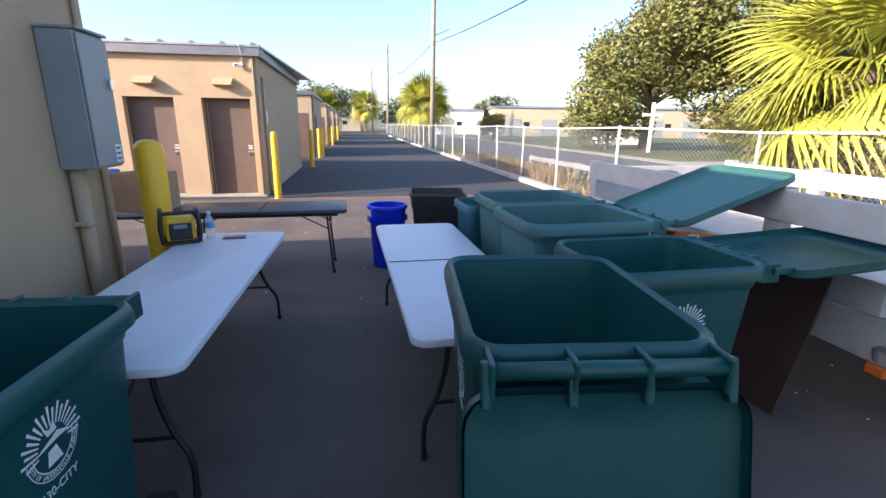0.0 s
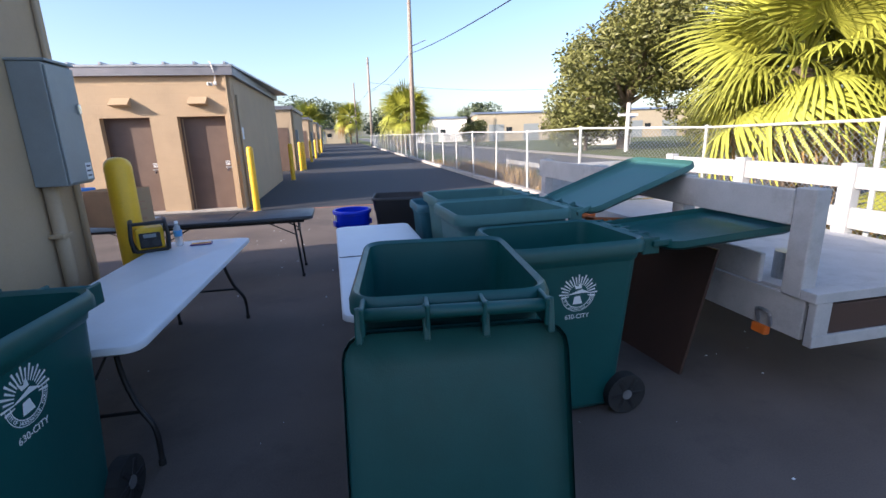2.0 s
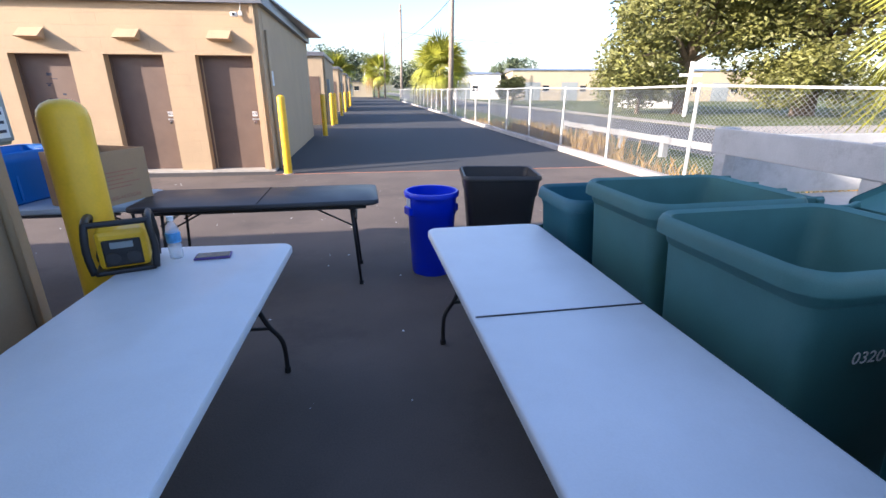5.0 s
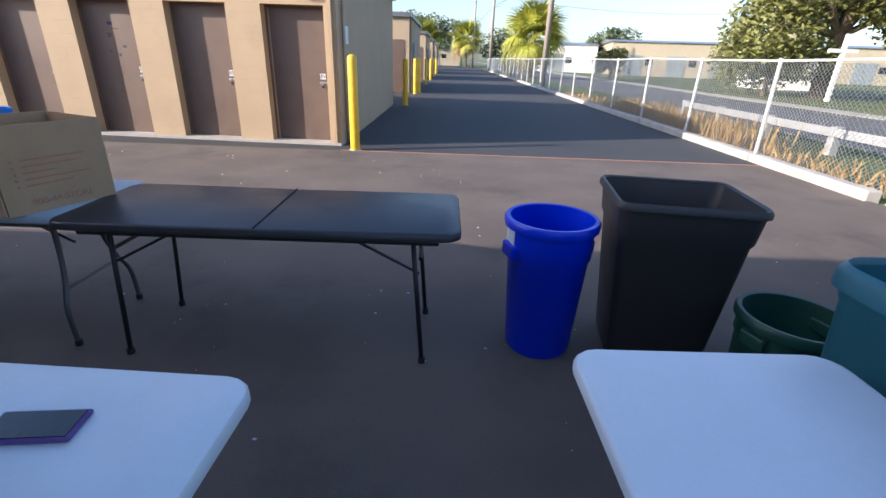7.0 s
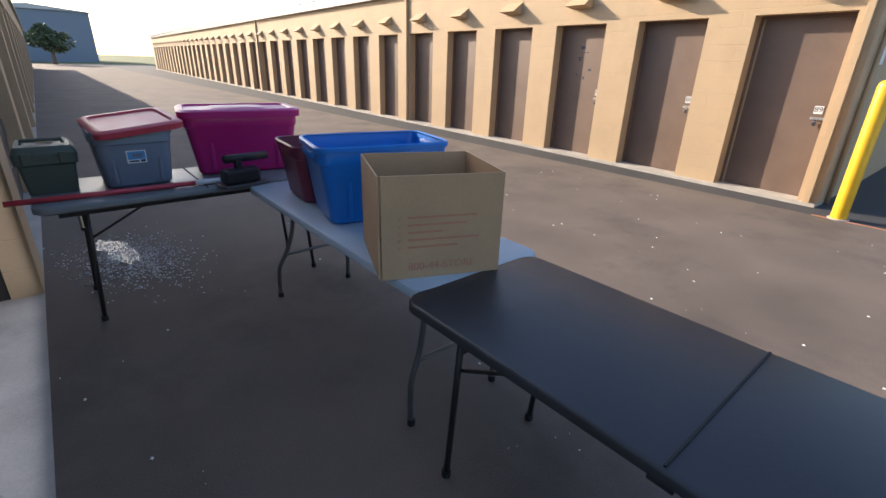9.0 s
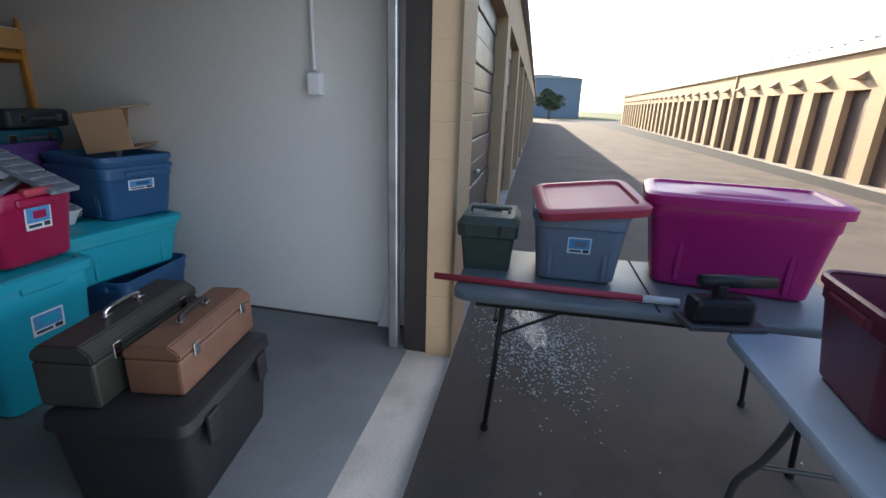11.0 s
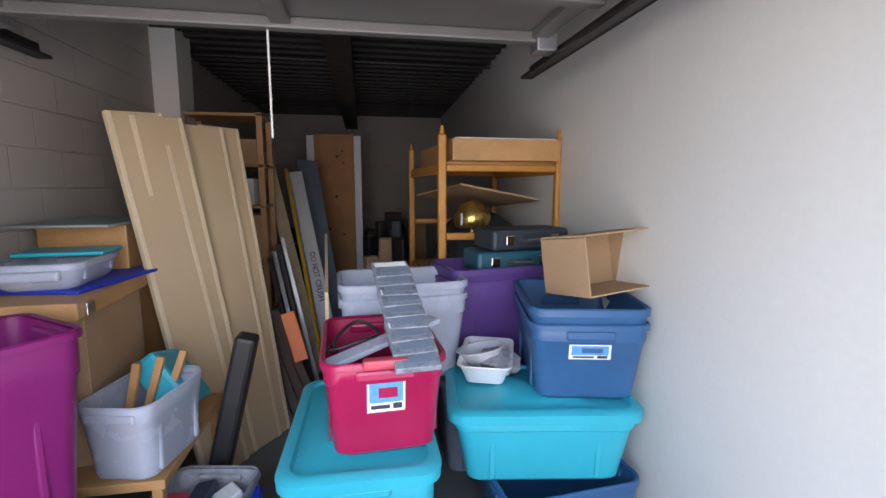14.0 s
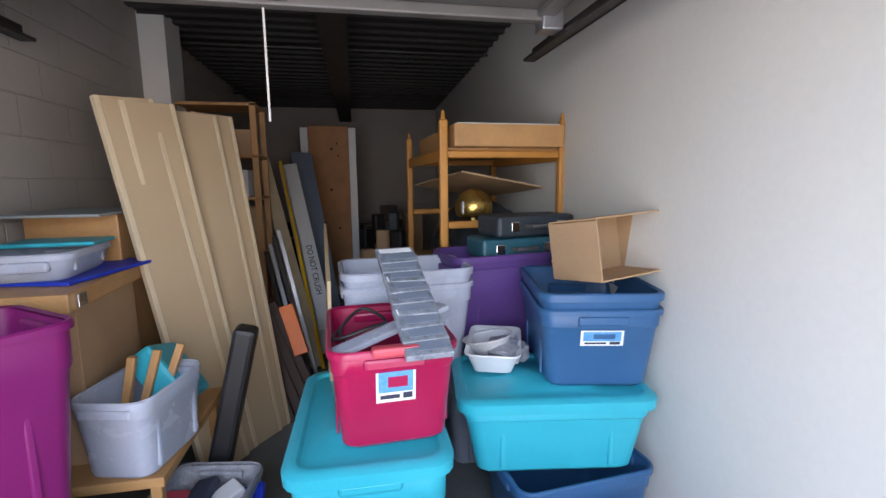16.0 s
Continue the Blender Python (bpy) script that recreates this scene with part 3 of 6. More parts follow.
# ---- chain-link fence ----
f = thing("chain_link_fence", pose(0, 0, 0), "galvanised chain-link fence with leaning posts and top rail", "fence")
FP = [(6.2, 72.0), (6.2, 8.7), (7.35, 6.9), (8.0, -4.0), (8.4, -14.0)]
HF = 1.56


def fence_pt(s):
    d = 0
    for (x0, y0), (x1, y1) in zip(FP, FP[1:]):
        L = math.hypot(x1 - x0, y1 - y0)
        if s <= d + L:
            t = (s - d) / L
            return Vector((x0 + (x1 - x0) * t, y0 + (y1 - y0) * t, 0.05))
        d += L
    return Vector((*FP[-1], 0.05))


TOTAL = sum(math.hypot(b[0] - a[0], b[1] - a[1]) for a, b in zip(FP, FP[1:]))
n_post = int(TOTAL / 2.5)
rnd = random.Random(4)
tops = []
for i in range(n_post + 1):
    p = fence_pt(i * TOTAL / n_post)
    q = p + Vector((rnd.uniform(-0.05, 0.05), rnd.uniform(-0.05, 0.05), HF + rnd.uniform(-0.03, 0.02)))
    tops.append(q)
    part("post", tube(bmesh.new(), p - Vector((0, 0, 0.15)), q + Vector((0, 0, 0.04)), 0.03, 8), "galv_paint", f)
for a, b in zip(tops, tops[1:]):
    part("rail", tube(bmesh.new(), a, b, 0.021, 6), "galv_paint", f)
vs, fs = [], []


def wire(a, b, r):
    d = (b - a).normalized()
    u = d.orthogonal().normalized() * r
    v = d.cross(u)
    k = len(vs)
    for p in (a, b):
        for o_ in (u, -0.5 * u + 0.87 * v, -0.5 * u - 0.87 * v):
            vs.append(tuple(p + o_))
    for i in range(3):
        j = (i + 1) % 3
        fs.append((k + i, k + j, k + 3 + j, k + 3 + i))


s = 0.0
while s < TOTAL - 1.5:
    near = s > 50
    step, r = (0.072, 0.0036) if near else (0.13, 0.003)
    a, b = fence_pt(s), fence_pt(s + HF - 0.05)
    wire(a, b + Vector((0, 0, HF - 0.05)), r)
    wire(a + Vector((0, 0, HF - 0.05)), b, r)
    s += step
me = bpy.data.meshes.new("mesh_wire")
me.from_pydata(vs, [], fs)
me.materials.append(M["galv"])
mw = new("mesh_wire", me)
mw.parent = f
mw["kind"] = "stuff"
gr = thing("guard_rail", pose(8.3, 8.0, 0), "weathered low white wooden guard rail beyond the fence", "guard rail")
for k in range(6):
    part("post", B(-0.08, k * 2.0, -0.1, 0.08, k * 2.0 + 0.16, 0.5, 0.01), "white_wood", gr)
for k in range(5):
    part("plank", B(-0.12, k * 2.0 + 0.01, 0.32, -0.081, k * 2.0 + 2.0, 0.48, 0.008), "white_wood", gr)


# ---- folding tables ----
def folding_table(x, y, rz, L, W, top, leg, label, group="folding tables", straight=False, seam=True):
    """Long side along local x; local z 0 is the ground."""
    H, T = 0.735, 0.045
    t = thing("folding_table", pose(x, y, 0, 0, 0, rz), label, "table", group)
    bm = bmesh.new()
    r = 0.07
    rings = [rrect(L - 0.03, W - 0.03, r, H - T), rrect(L, W, r, H - T + 0.01), rrect(L, W, r, H - 0.012), rrect(L - 0.01, W - 0.01, r, H - 0.003), rrect(L - 0.03, W - 0.03, r, H)]
    loft(bm, rings)
    if seam:
        bmesh.ops.bisect_plane(bm, geom=bm.verts[:] + bm.edges[:] + bm.faces[:], plane_co=(0, 0, 0), plane_no=(1, 0, 0))
        for v in bm.verts:
            if abs(v.co.x) < 1e-5 and v.co.z > H - 0.004:
                v.co.z -= 0.004
    soft(part("tabletop", bm, top, t), 40)
    if seam:
        part("fold_seam", B(-0.003, -W / 2 + 0.012, H - 0.004, 0.003, W / 2 - 0.012, H + 0.0008), "bin_grey" if top == "table_white" else "rubber", t)
        for s in (-1, 1):
            part("hinge", B(-0.03, s * (W / 2 - 0.02) - 0.012, H - T - 0.012, 0.03, s * (W / 2 - 0.02) + 0.012, H - T + 0.008, 0.004), "black", t)
    for s in (-1, 1):
        part("apron_rail", B(-L / 2 + 0.1, s * (W / 2 - 0.06) - 0.012, H - T - 0.03, L / 2 - 0.1, s * (W / 2 - 0.06) + 0.012, H - T, 0.003), leg, t)
    for sx in (-1, 1):
        x0 = sx * (L / 2 - 0.22)
        for sy in (-1, 1):
            y0 = sy * (W / 2 - 0.09)
            if straight:
                pts = [(x0, y0, H - T), (x0 + sx * 0.05, y0, 0.0)]
            else:
                pts = smooth_path([(x0, y0 * 0.55, H - T), (x0 + sx * 0.01, y0 * 0.6, 0.5), (x0 + sx * 0.03, y0 * 0.78, 0.33), (x0 + sx * 0.05, y0 * 1.02, 0.2), (x0 + sx * 0.06, y0 * 1.04, 0.0)], 5)
            l = part("leg", pipe(pts, 0.0135 if not straight else 0.012, 8), leg, t, smooth=True)
            part("foot_cap", tube(bmesh.new(), (pts[-1][0], pts[-1][1], 0.0), (pts[-1][0], pts[-1][1], 0.03), 0.018), "rubber", l)
        zc = 0.3 if not straight else 0.56
        part("crossbar", tube(bmesh.new(), (x0 + sx * 0.035, -W / 2 + 0.13, zc), (x0 + sx * 0.035, W / 2 - 0.13, zc), 0.01), leg, t)
        for sy in (-1, 1):
            part("brace", tube(bmesh.new(), (x0 - sx * 0.32, sy * 0.06 if not straight else sy * (W / 2 - 0.1), H - T - 0.005), (x0 + sx * 0.03, sy * 0.06 if not straight else sy * (W / 2 - 0.1), 0.5), 0.007, 6), leg, t)
    return t


folding_table(0.1, 2.87, 88, 2.3, 0.74, "table_white", "black", "long white plastic folding table with dark bent legs", seam=False)
folding_table(1.66, 2.98, 91, 2.4, 0.72, "table_white", "black", "white fold-in-half plastic table with dark bent legs")
folding_table(0.1, 5.31, 0.5, 1.82, 0.67, "table_black", "black", "black fold-in-half plastic table with straight black legs", straight=True)
folding_table(-1.68, 5.36, 0, 1.8, 0.66, "table_blue", "steel_leg", "pale blue-white folding table carrying totes and a carton", seam=False)
folding_table(-2.99, 4.83, 90, 1.66, 0.68, "table_grey", "black", "grey folding table carrying a tool box and totes", straight=True)


# ---- wheeled bins ----
def emblem(parent, m):
    """A white round print: rays above, a ring of letters and a number below."""
    bits = []
    for i in range(19):
        a = radians(-8 + i * 196 / 18)
        r0, r1 = 0.055, 0.1 + 0.012 * (i % 2)
        c, s = math.cos(a), math.sin(a)
        bm = bmesh.new()
        w0, w1 = 0.0022, 0.0045
        v = [bm.verts.new(p) for p in ((r0 * c - w0 * s, r0 * s + w0 * c, 0), (r0 * c + w0 * s, r0 * s - w0 * c, 0), (r1 * c + w1 * s, r1 * s - w1 * c, 0), (r1 * c - w1 * s, r1 * s + w1 * c, 0))]
        bm.faces.new(v)
        bits.append(bm)
    for r0, r1, a0, a1 in ((0.072, 0.076, 180, 360), (0.094, 0.097, 180, 360)):
        bm = bmesh.new()
        N = 26
        inn = [bm.verts.new((r0 * math.cos(radians(a0 + (a1 - a0) * i / N)), r0 * math.sin(radians(a0 + (a1 - a0) * i / N)), 0)) for i in range(N + 1)]
        out = [bm.verts.new((r1 * math.cos(radians(a0 + (a1 - a0) * i / N)), r1 * math.sin(radians(a0 + (a1 - a0) * i / N)), 0)) for i in range(N + 1)]
        for i in range(N):
            bm.faces.new((inn[i], inn[i + 1], out[i + 1], out[i]))
        bits.append(bm)
    for poly in (((-0.07, 0.0), (-0.03, 0.012), (0.02, 0.028), (0.07, 0.004), (0.02, 0.006)), ((-0.03, -0.055), (-0.022, -0.012), (0.01, -0.008), (0.028, -0.055)), ((-0.015, 0.03), (-0.03, 0.06), (-0.005, 0.045), (0.012, 0.068), (0.02, 0.034))):
        bm = bmesh.new()
        bm.faces.new([bm.verts.new((*p, 0)) for p in poly])
        bits.append(bm)
    words = "CITY OF JACKSONVILLE, FLORIDA"
    for i, ch in enumerate(words):
        if ch != " ":
            a = radians(188 + i * 164 / (len(words) - 1))
            bits.append(text_bm(ch, 0.017, Matrix.Translation((0.085 * math.cos(a), 0.085 * math.sin(a), 0)) @ Matrix.Rotation(a + math.pi / 2, 4, "Z")))
    bits.append(text_bm("630-CITY", 0.036, Matrix.Translation((0, -0.128, 0))))
    e_ = part("printed_emblem", join(bits), "white_print", parent, "white printed city emblem")
    e_.matrix_local = m
    e_["kind"] = "stuff"
    return e_


def wheeled_bin(x, y, rz, color="bin_green", h=1.03, lid=None, logo="side", label="", lid_color=None, W=0.66, D=0.74, off=0.0, up=0.73, group="wheeled bins", serial="0320443242"):
    """Local -y is the hinge, handle and wheel side. lid: None, or degrees opened past upright."""
    t = thing("wheeled_bin", pose(x, y, 0, 0, 0, rz), label, "bin", group)
    bm = bmesh.new()
    w0, d0 = W * 0.8, D * 0.72
    outer = [rrect(w0 - 0.04, d0 - 0.04, 0.05, 0.03), rrect(w0, d0, 0.06, 0.06), rrect(W * 0.9, D * 0.88, 0.07, h - 0.12), rrect(W * 0.92, D * 0.9, 0.075, h - 0.11),
             rrect(W * 0.93, D * 0.93, 0.08, h - 0.075)]
    inner = [rrect(W * 0.9, D * 0.9, 0.075, h - 0.02), rrect(W * 0.88, D * 0.86, 0.07, h - 0.2), rrect(w0 - 0.05, d0 - 0.05, 0.05, 0.08)]
    loft(bm, outer + inner)
    soft(part("body", bm, color, t), 30)
    bm = bmesh.new()
    loft(bm, [rrect(W * 0.935, D * 0.935, 0.08, h - 0.075), rrect(W, D, 0.1, h - 0.07), rrect(W, D, 0.1, h - 0.03), rrect(W - 0.02, D - 0.02, 0.095, h - 0.006), rrect(W - 0.035, D - 0.035, 0.09, h), rrect(W * 0.9, D * 0.9, 0.075, h - 0.012), rrect(W * 0.9, D * 0.9, 0.075, h - 0.07)], False, False)
    soft(part("rim", bm, color, t), 45)
    hy = -D / 2 - 0.05
    part("handle", tube(bmesh.new(), (-W / 2 + 0.06, hy, h - 0.035), (W / 2 - 0.06, hy, h - 0.035), 0.022, 12), color, t, smooth=True)
    for sx in (-0.42, -0.13, 0.13, 0.42):
        part("handle_bracket", B(sx * W - 0.008, hy - 0.024, h - 0.1, sx * W + 0.008, -D / 2 + 0.03, h - 0.005, 0.006), color, t)
    part("inner_ledge", B(-0.13, D * 0.31, 0.5, 0.13, D * 0.4, 0.53, 0.006), color, t)
    for sx in (-1, 1):
        wh = part("wheel", tube(bmesh.new(), (sx * (w0 / 2 - 0.005), -d0 / 2 - 0.03, 0.12), (sx * (w0 / 2 + 0.055), -d0 / 2 - 0.03, 0.12), 0.12, 24), "rubber", t)
        part("hub", tube(bmesh.new(), (sx * (w0 / 2 + 0.055), -d0 / 2 - 0.03, 0.12), (sx * (w0 / 2 + 0.06), -d0 / 2 - 0.03, 0.12), 0.03, 12), "galv", wh)
        for i in range(6):
            a = i * math.pi / 3
            part("spoke", B(-0.003, 0.03, -0.012, 0.003, 0.1, 0.012, 0.002), "black", wh).matrix_local = Matrix.Translation((sx * (w0 / 2 + 0.056), -d0 / 2 - 0.03, 0.12)) @ Matrix.Rotation(a, 4, "X")
    part("axle", tube(bmesh.new(), (-w0 / 2, -d0 / 2 - 0.03, 0.12), (w0 / 2, -d0 / 2 - 0.03, 0.12), 0.012), "galv", t)
    part("axle_mount", B(-w0 / 2 + 0.03, -d0 / 2 - 0.05, 0.09, w0 / 2 - 0.03, -d0 / 2 + 0.05, 0.16, 0.01), color, t)
    if lid is not None:
        # shallow domed shell, hinged on the handle bar; closed it lies along +y
        LW, LD = W + 0.03, D + 0.05
        bm = bmesh.new()
        cy = LD / 2 + 0.05
        loft(bm, [rrect(LW, LD, 0.09, 0.0, cy=cy), rrect(LW, LD, 0.09, 0.035, cy=cy), rrect(LW - 0.05, LD - 0.05, 0.08, 0.055, cy=cy), rrect(LW - 0.2, LD - 0.2, 0.08, 0.062, cy=cy), rrect(LW - 0.24, LD - 0.24, 0.06, 0.05, cy=cy)], False, True)
        rev = [rrect(LW - 0.26, LD - 0.26, 0.06, 0.044, cy=cy), rrect(LW - 0.06, LD - 0.06, 0.075, 0.046, cy=cy), rrect(LW - 0.015, LD - 0.015, 0.085, 0.03, cy=cy), rrect(LW - 0.015, LD - 0.015, 0.085, 0.0, cy=cy)]
        loft(bm, rev, True, False)
        lm = Matrix.Translation((0, hy, h - 0.035)) @ Matrix.Rotation(radians(lid), 4, "X")
        lo = soft(part("lid", bm, lid_color or color, t), 35)
        lo.matrix_local = lm
        part("rib", B(-LW * 0.32, cy + 0.18, 0.06, LW * 0.32, cy + 0.2, 0.07, 0.004), lid_color or color, lo)
        for sx in (-0.42, -0.13, 0.13, 0.42):
            part("hinge_arm", B(sx * LW - 0.012, -0.025, -0.012, sx * LW + 0.012, 0.09, 0.022, 0.006), lid_color or color, lo)
    zl = h * up
    tilt = math.degrees(math.atan2(W * 0.9 / 2 - w0 / 2, h - 0.18))
    if logo == "left":
        xs = -(w0 / 2 + (W * 0.9 - w0) / 2 * (zl - 0.06) / (h - 0.18)) - 0.0015
        emblem(t, pose(xs, off, zl, 90 + 0, 0, -90) @ pose(0, 0, 0, tilt, 0, 0))
    if logo == "right":
        xs = (w0 / 2 + (W * 0.9 - w0) / 2 * (zl - 0.06) / (h - 0.18)) + 0.0015
        emblem(t, pose(xs, 0.0, zl, 90, 0, 90) @ pose(0, 0, 0, tilt, 0, 0))
    if logo in ("number",):
        xs = -(W * 0.91 / 2) - 0.0015
        if serial:
            part("serial_number", text_bm(serial, 0.06, pose(-W * 0.44 - 0.006, 0.02, h - 0.3, 90 + tilt, 0, -90)), "white_print", t, "white stencilled serial number")
        else:
            part("printed_bar", B(-W * 0.44 - 0.008, -0.15, h - 0.325, -W * 0.44 - 0.005, 0.13, h - 0.28), "white_print", t, "white stencilled unreadable number")
    if logo == "front":
        dt = math.degrees(math.atan2(D * 0.88 / 2 - d0 / 2, h - 0.18))
        ys = d0 / 2 + (D * 0.88 - d0) / 2 * (zl - 0.06) / (h - 0.18) + 0.0015
        emblem(t, pose(0, ys, zl, 90, 0, 180) @ pose(0, 0, 0, dt, 0, 0))
    return t


wheeled_bin(1.745, 1.35, -7, lid=257, logo="left", W=0.69, D=0.84, h=1.11, label="dark green wheeled bin with its lid hanging open behind")
wheeled_bin(2.55, 1.96, 91, lid=177, logo="left", W=0.64, D=0.82, h=1.04, color="bin_green", label="dark green wheeled bin with printed emblem, lid flung open")
wheeled_bin(2.49, 2.76, 92, lid=161, logo="number", W=0.72, D=0.86, color="bin_green2", h=1.09, label="faded green wheeled bin with its lid propped up")
wheeled_bin(2.52, 3.5, 92, logo="number", W=0.66, D=0.84, color="bin_green2", h=1.09, lid=262, serial="", label="faded green wheeled bin standing open in a row")
wheeled_bin(2.36, 4.12, 92, color="bin_teal", W=0.54, D=0.62, h=0.95, logo="", label="small teal wheeled bin at the end of the row")
wheeled_bin(-0.02, 1.32, 176, logo="left", off=0.08, up=0.77, h=1.035, W=0.7, D=0.78, label="dark green wheeled bin with printed emblem beside the white table")

# ---- round and tall waste containers ----
def round_can(x, y, h, r0, r1, color, label, name="waste_can", sticker=False):
    t = thing(name, pose(x, y, 0), label, "waste can")
    bm = bmesh.new()
    N = 36

    def ring(r, z):
        return [(r * math.cos(2 * math.pi * i / N), r * math.sin(2 * math.pi * i / N), z) for i in range(N)]
    loft(bm, [ring(r0 * 0.96, 0.0), ring(r0, 0.02), ring(r0 + (r1 - r0) * 0.72, h * 0.72), ring(r0 + (r1 - r0) * 0.72 + 0.01, h * 0.74), ring(r1 * 0.985, h - 0.05), ring(r1 * 0.96, h - 0.01), ring(r0 * 0.95, 0.04)])
    soft(part("body", bm, color, t), 35)
    bm = bmesh.new()
    loft(bm, [ring(r1 * 0.985, h - 0.05), ring(r1 + 0.018, h - 0.045), ring(r1 + 0.022, h - 0.012), ring(r1 + 0.012, h), ring(r1 * 0.97, h - 0.002), ring(r1 * 0.955, h - 0.03)], False, False)
    soft(part("rim", bm, color, t), 50)
    for a in (0.3, 0.3 + math.pi):
        p = Vector((math.cos(a), math.sin(a), 0))
        g_ = part("handle", B(-0.02, -0.06, -0.035, 0.025, 0.06, 0.035, 0.01), color, t)
        g_.matrix_local = Matrix.Translation(p * (r1 * 0.97) + Vector((0, 0, h * 0.78))) @ Matrix.Rotation(a, 4, "Z")
    if sticker:
        a = math.pi * 1.08
        s_ = part("sticker", B(0, -0.045, -0.06, 0.003, 0.045, 0.06), "label_white", t, "white paper sticker")
        s_.matrix_local = Matrix.Translation(Vector((math.cos(a), math.sin(a), 0)) * (r1 * 0.975) + Vector((0, 0, h * 0.86))) @ Matrix.Rotation(a, 4, "Z")
    return t


round_can(1.47, 5.3, 0.735, 0.175, 0.215, "blue_bin", "bright blue round plastic waste can with a rim", sticker=True)
round_can(2.5, 4.9, 0.45, 0.19, 0.215, "bin_dark", "dark green round plastic bucket on the asphalt", name="plastic_bucket")
t = thing("tall_waste_bin", pose(2.06, 5.3, 0, 0, 0, -8), "tall charcoal square plastic waste bin, empty", "waste bin")
bm = bmesh.new()
loft(bm, [rrect(0.44, 0.4, 0.05, 0.0), rrect(0.46, 0.42, 0.05, 0.03), rrect(0.58, 0.5, 0.06, 0.7), rrect(0.6, 0.52, 0.06, 0.72), rrect(0.63, 0.54, 0.06, 0.86), rrect(0.61, 0.52, 0.05, 0.875), rrect(0.56, 0.48, 0.05, 0.7), rrect(0.42, 0.38, 0.05, 0.05)])
soft(part("body", bm, "bin_grey", t), 35)
bm = bmesh.new()
loft(bm, [rrect(0.635, 0.545, 0.06, 0.845), rrect(0.66, 0.57, 0.07, 0.85), rrect(0.66, 0.57, 0.07, 0.87), rrect(0.64, 0.55, 0.06, 0.885), rrect(0.605, 0.515, 0.05, 0.878)], False, False)
soft(part("rim", bm, "bin_grey", t), 45)

# ---- things on the white table ----
r = thing("jobsite_radio", pose(-0.22, 3.74, 0.735, 0, 0, 20), "black and yellow rugged jobsite radio with roll-cage handles", "radio")
part("body", B(-0.1, -0.075, 0.02, 0.1, 0.075, 0.2, 0.02), "yellow", r)
part("front_panel", B(-0.075, -0.082, 0.035, 0.075, -0.0755, 0.16, 0.006), "black", r)
part("display", B(-0.045, -0.086, 0.12, 0.045, -0.0825, 0.15, 0.003), "panel_grey", r)
for s in (-0.04, 0.04):
    part("speaker", tube(bmesh.new(), (s, -0.083, 0.075), (s, -0.09, 0.075), 0.028, 16), "bin_grey", r)
for sx in (-1, 1):
    part("roll_bar", pipe(smooth_path([(sx * 0.12, -0.1, 0.015), (sx * 0.13, -0.105, 0.12), (sx * 0.12, -0.095, 0.23), (sx * 0.12, 0.0, 0.25), (sx * 0.12, 0.095, 0.23), (sx * 0.13, 0.105, 0.12), (sx * 0.12, 0.1, 0.015)], 4), 0.016, 8), "black", r, smooth=True)
part("top_handle", tube(bmesh.new(), (-0.12, -0.09, 0.24), (0.12, -0.09, 0.24), 0.014), "black", r)
part("base_bar", B(-0.12, -0.1, 0.0, 0.12, 0.1, 0.022, 0.008), "black", r)
b_ = thing("water_bottle", pose(-0.04, 3.84, 0.735), "clear plastic water bottle with blue label and white cap", "bottle")
bm = bmesh.new()
N = 20
loft(bm, [[(q * math.cos(2 * math.pi * i / N), q * math.sin(2 * math.pi * i / N), z) for i in range(N)] for q, z in ((0.028, 0), (0.032, 0.008), (0.032, 0.06), (0.03, 0.08), (0.032, 0.1), (0.032, 0.14), (0.026, 0.165), (0.014, 0.185), (0.013, 0.2))])
part("bottle_body", bm, "water_clear", b_, smooth=True)
part("label_band", tube(bmesh.new(), (0, 0, 0.085), (0, 0, 0.135), 0.0335, 20), "label_blue", b_, "blue printed label band")
part("cap", tube(bmesh.new(), (0, 0, 0.195), (0, 0, 0.215), 0.016, 14), "plastic_white", b_)
p_ = thing("smartphone", pose(0.14, 3.82, 0.736, 0, 0, 6), "dark smartphone in a case lying on the table", "phone")
part("case", B(-0.085, -0.042, 0, 0.085, 0.042, 0.011, 0.004), "tote_purple", p_)
part("screen", B(-0.078, -0.036, 0.0112, 0.078, 0.036, 0.0125, 0.001), "glass_dark", p_)



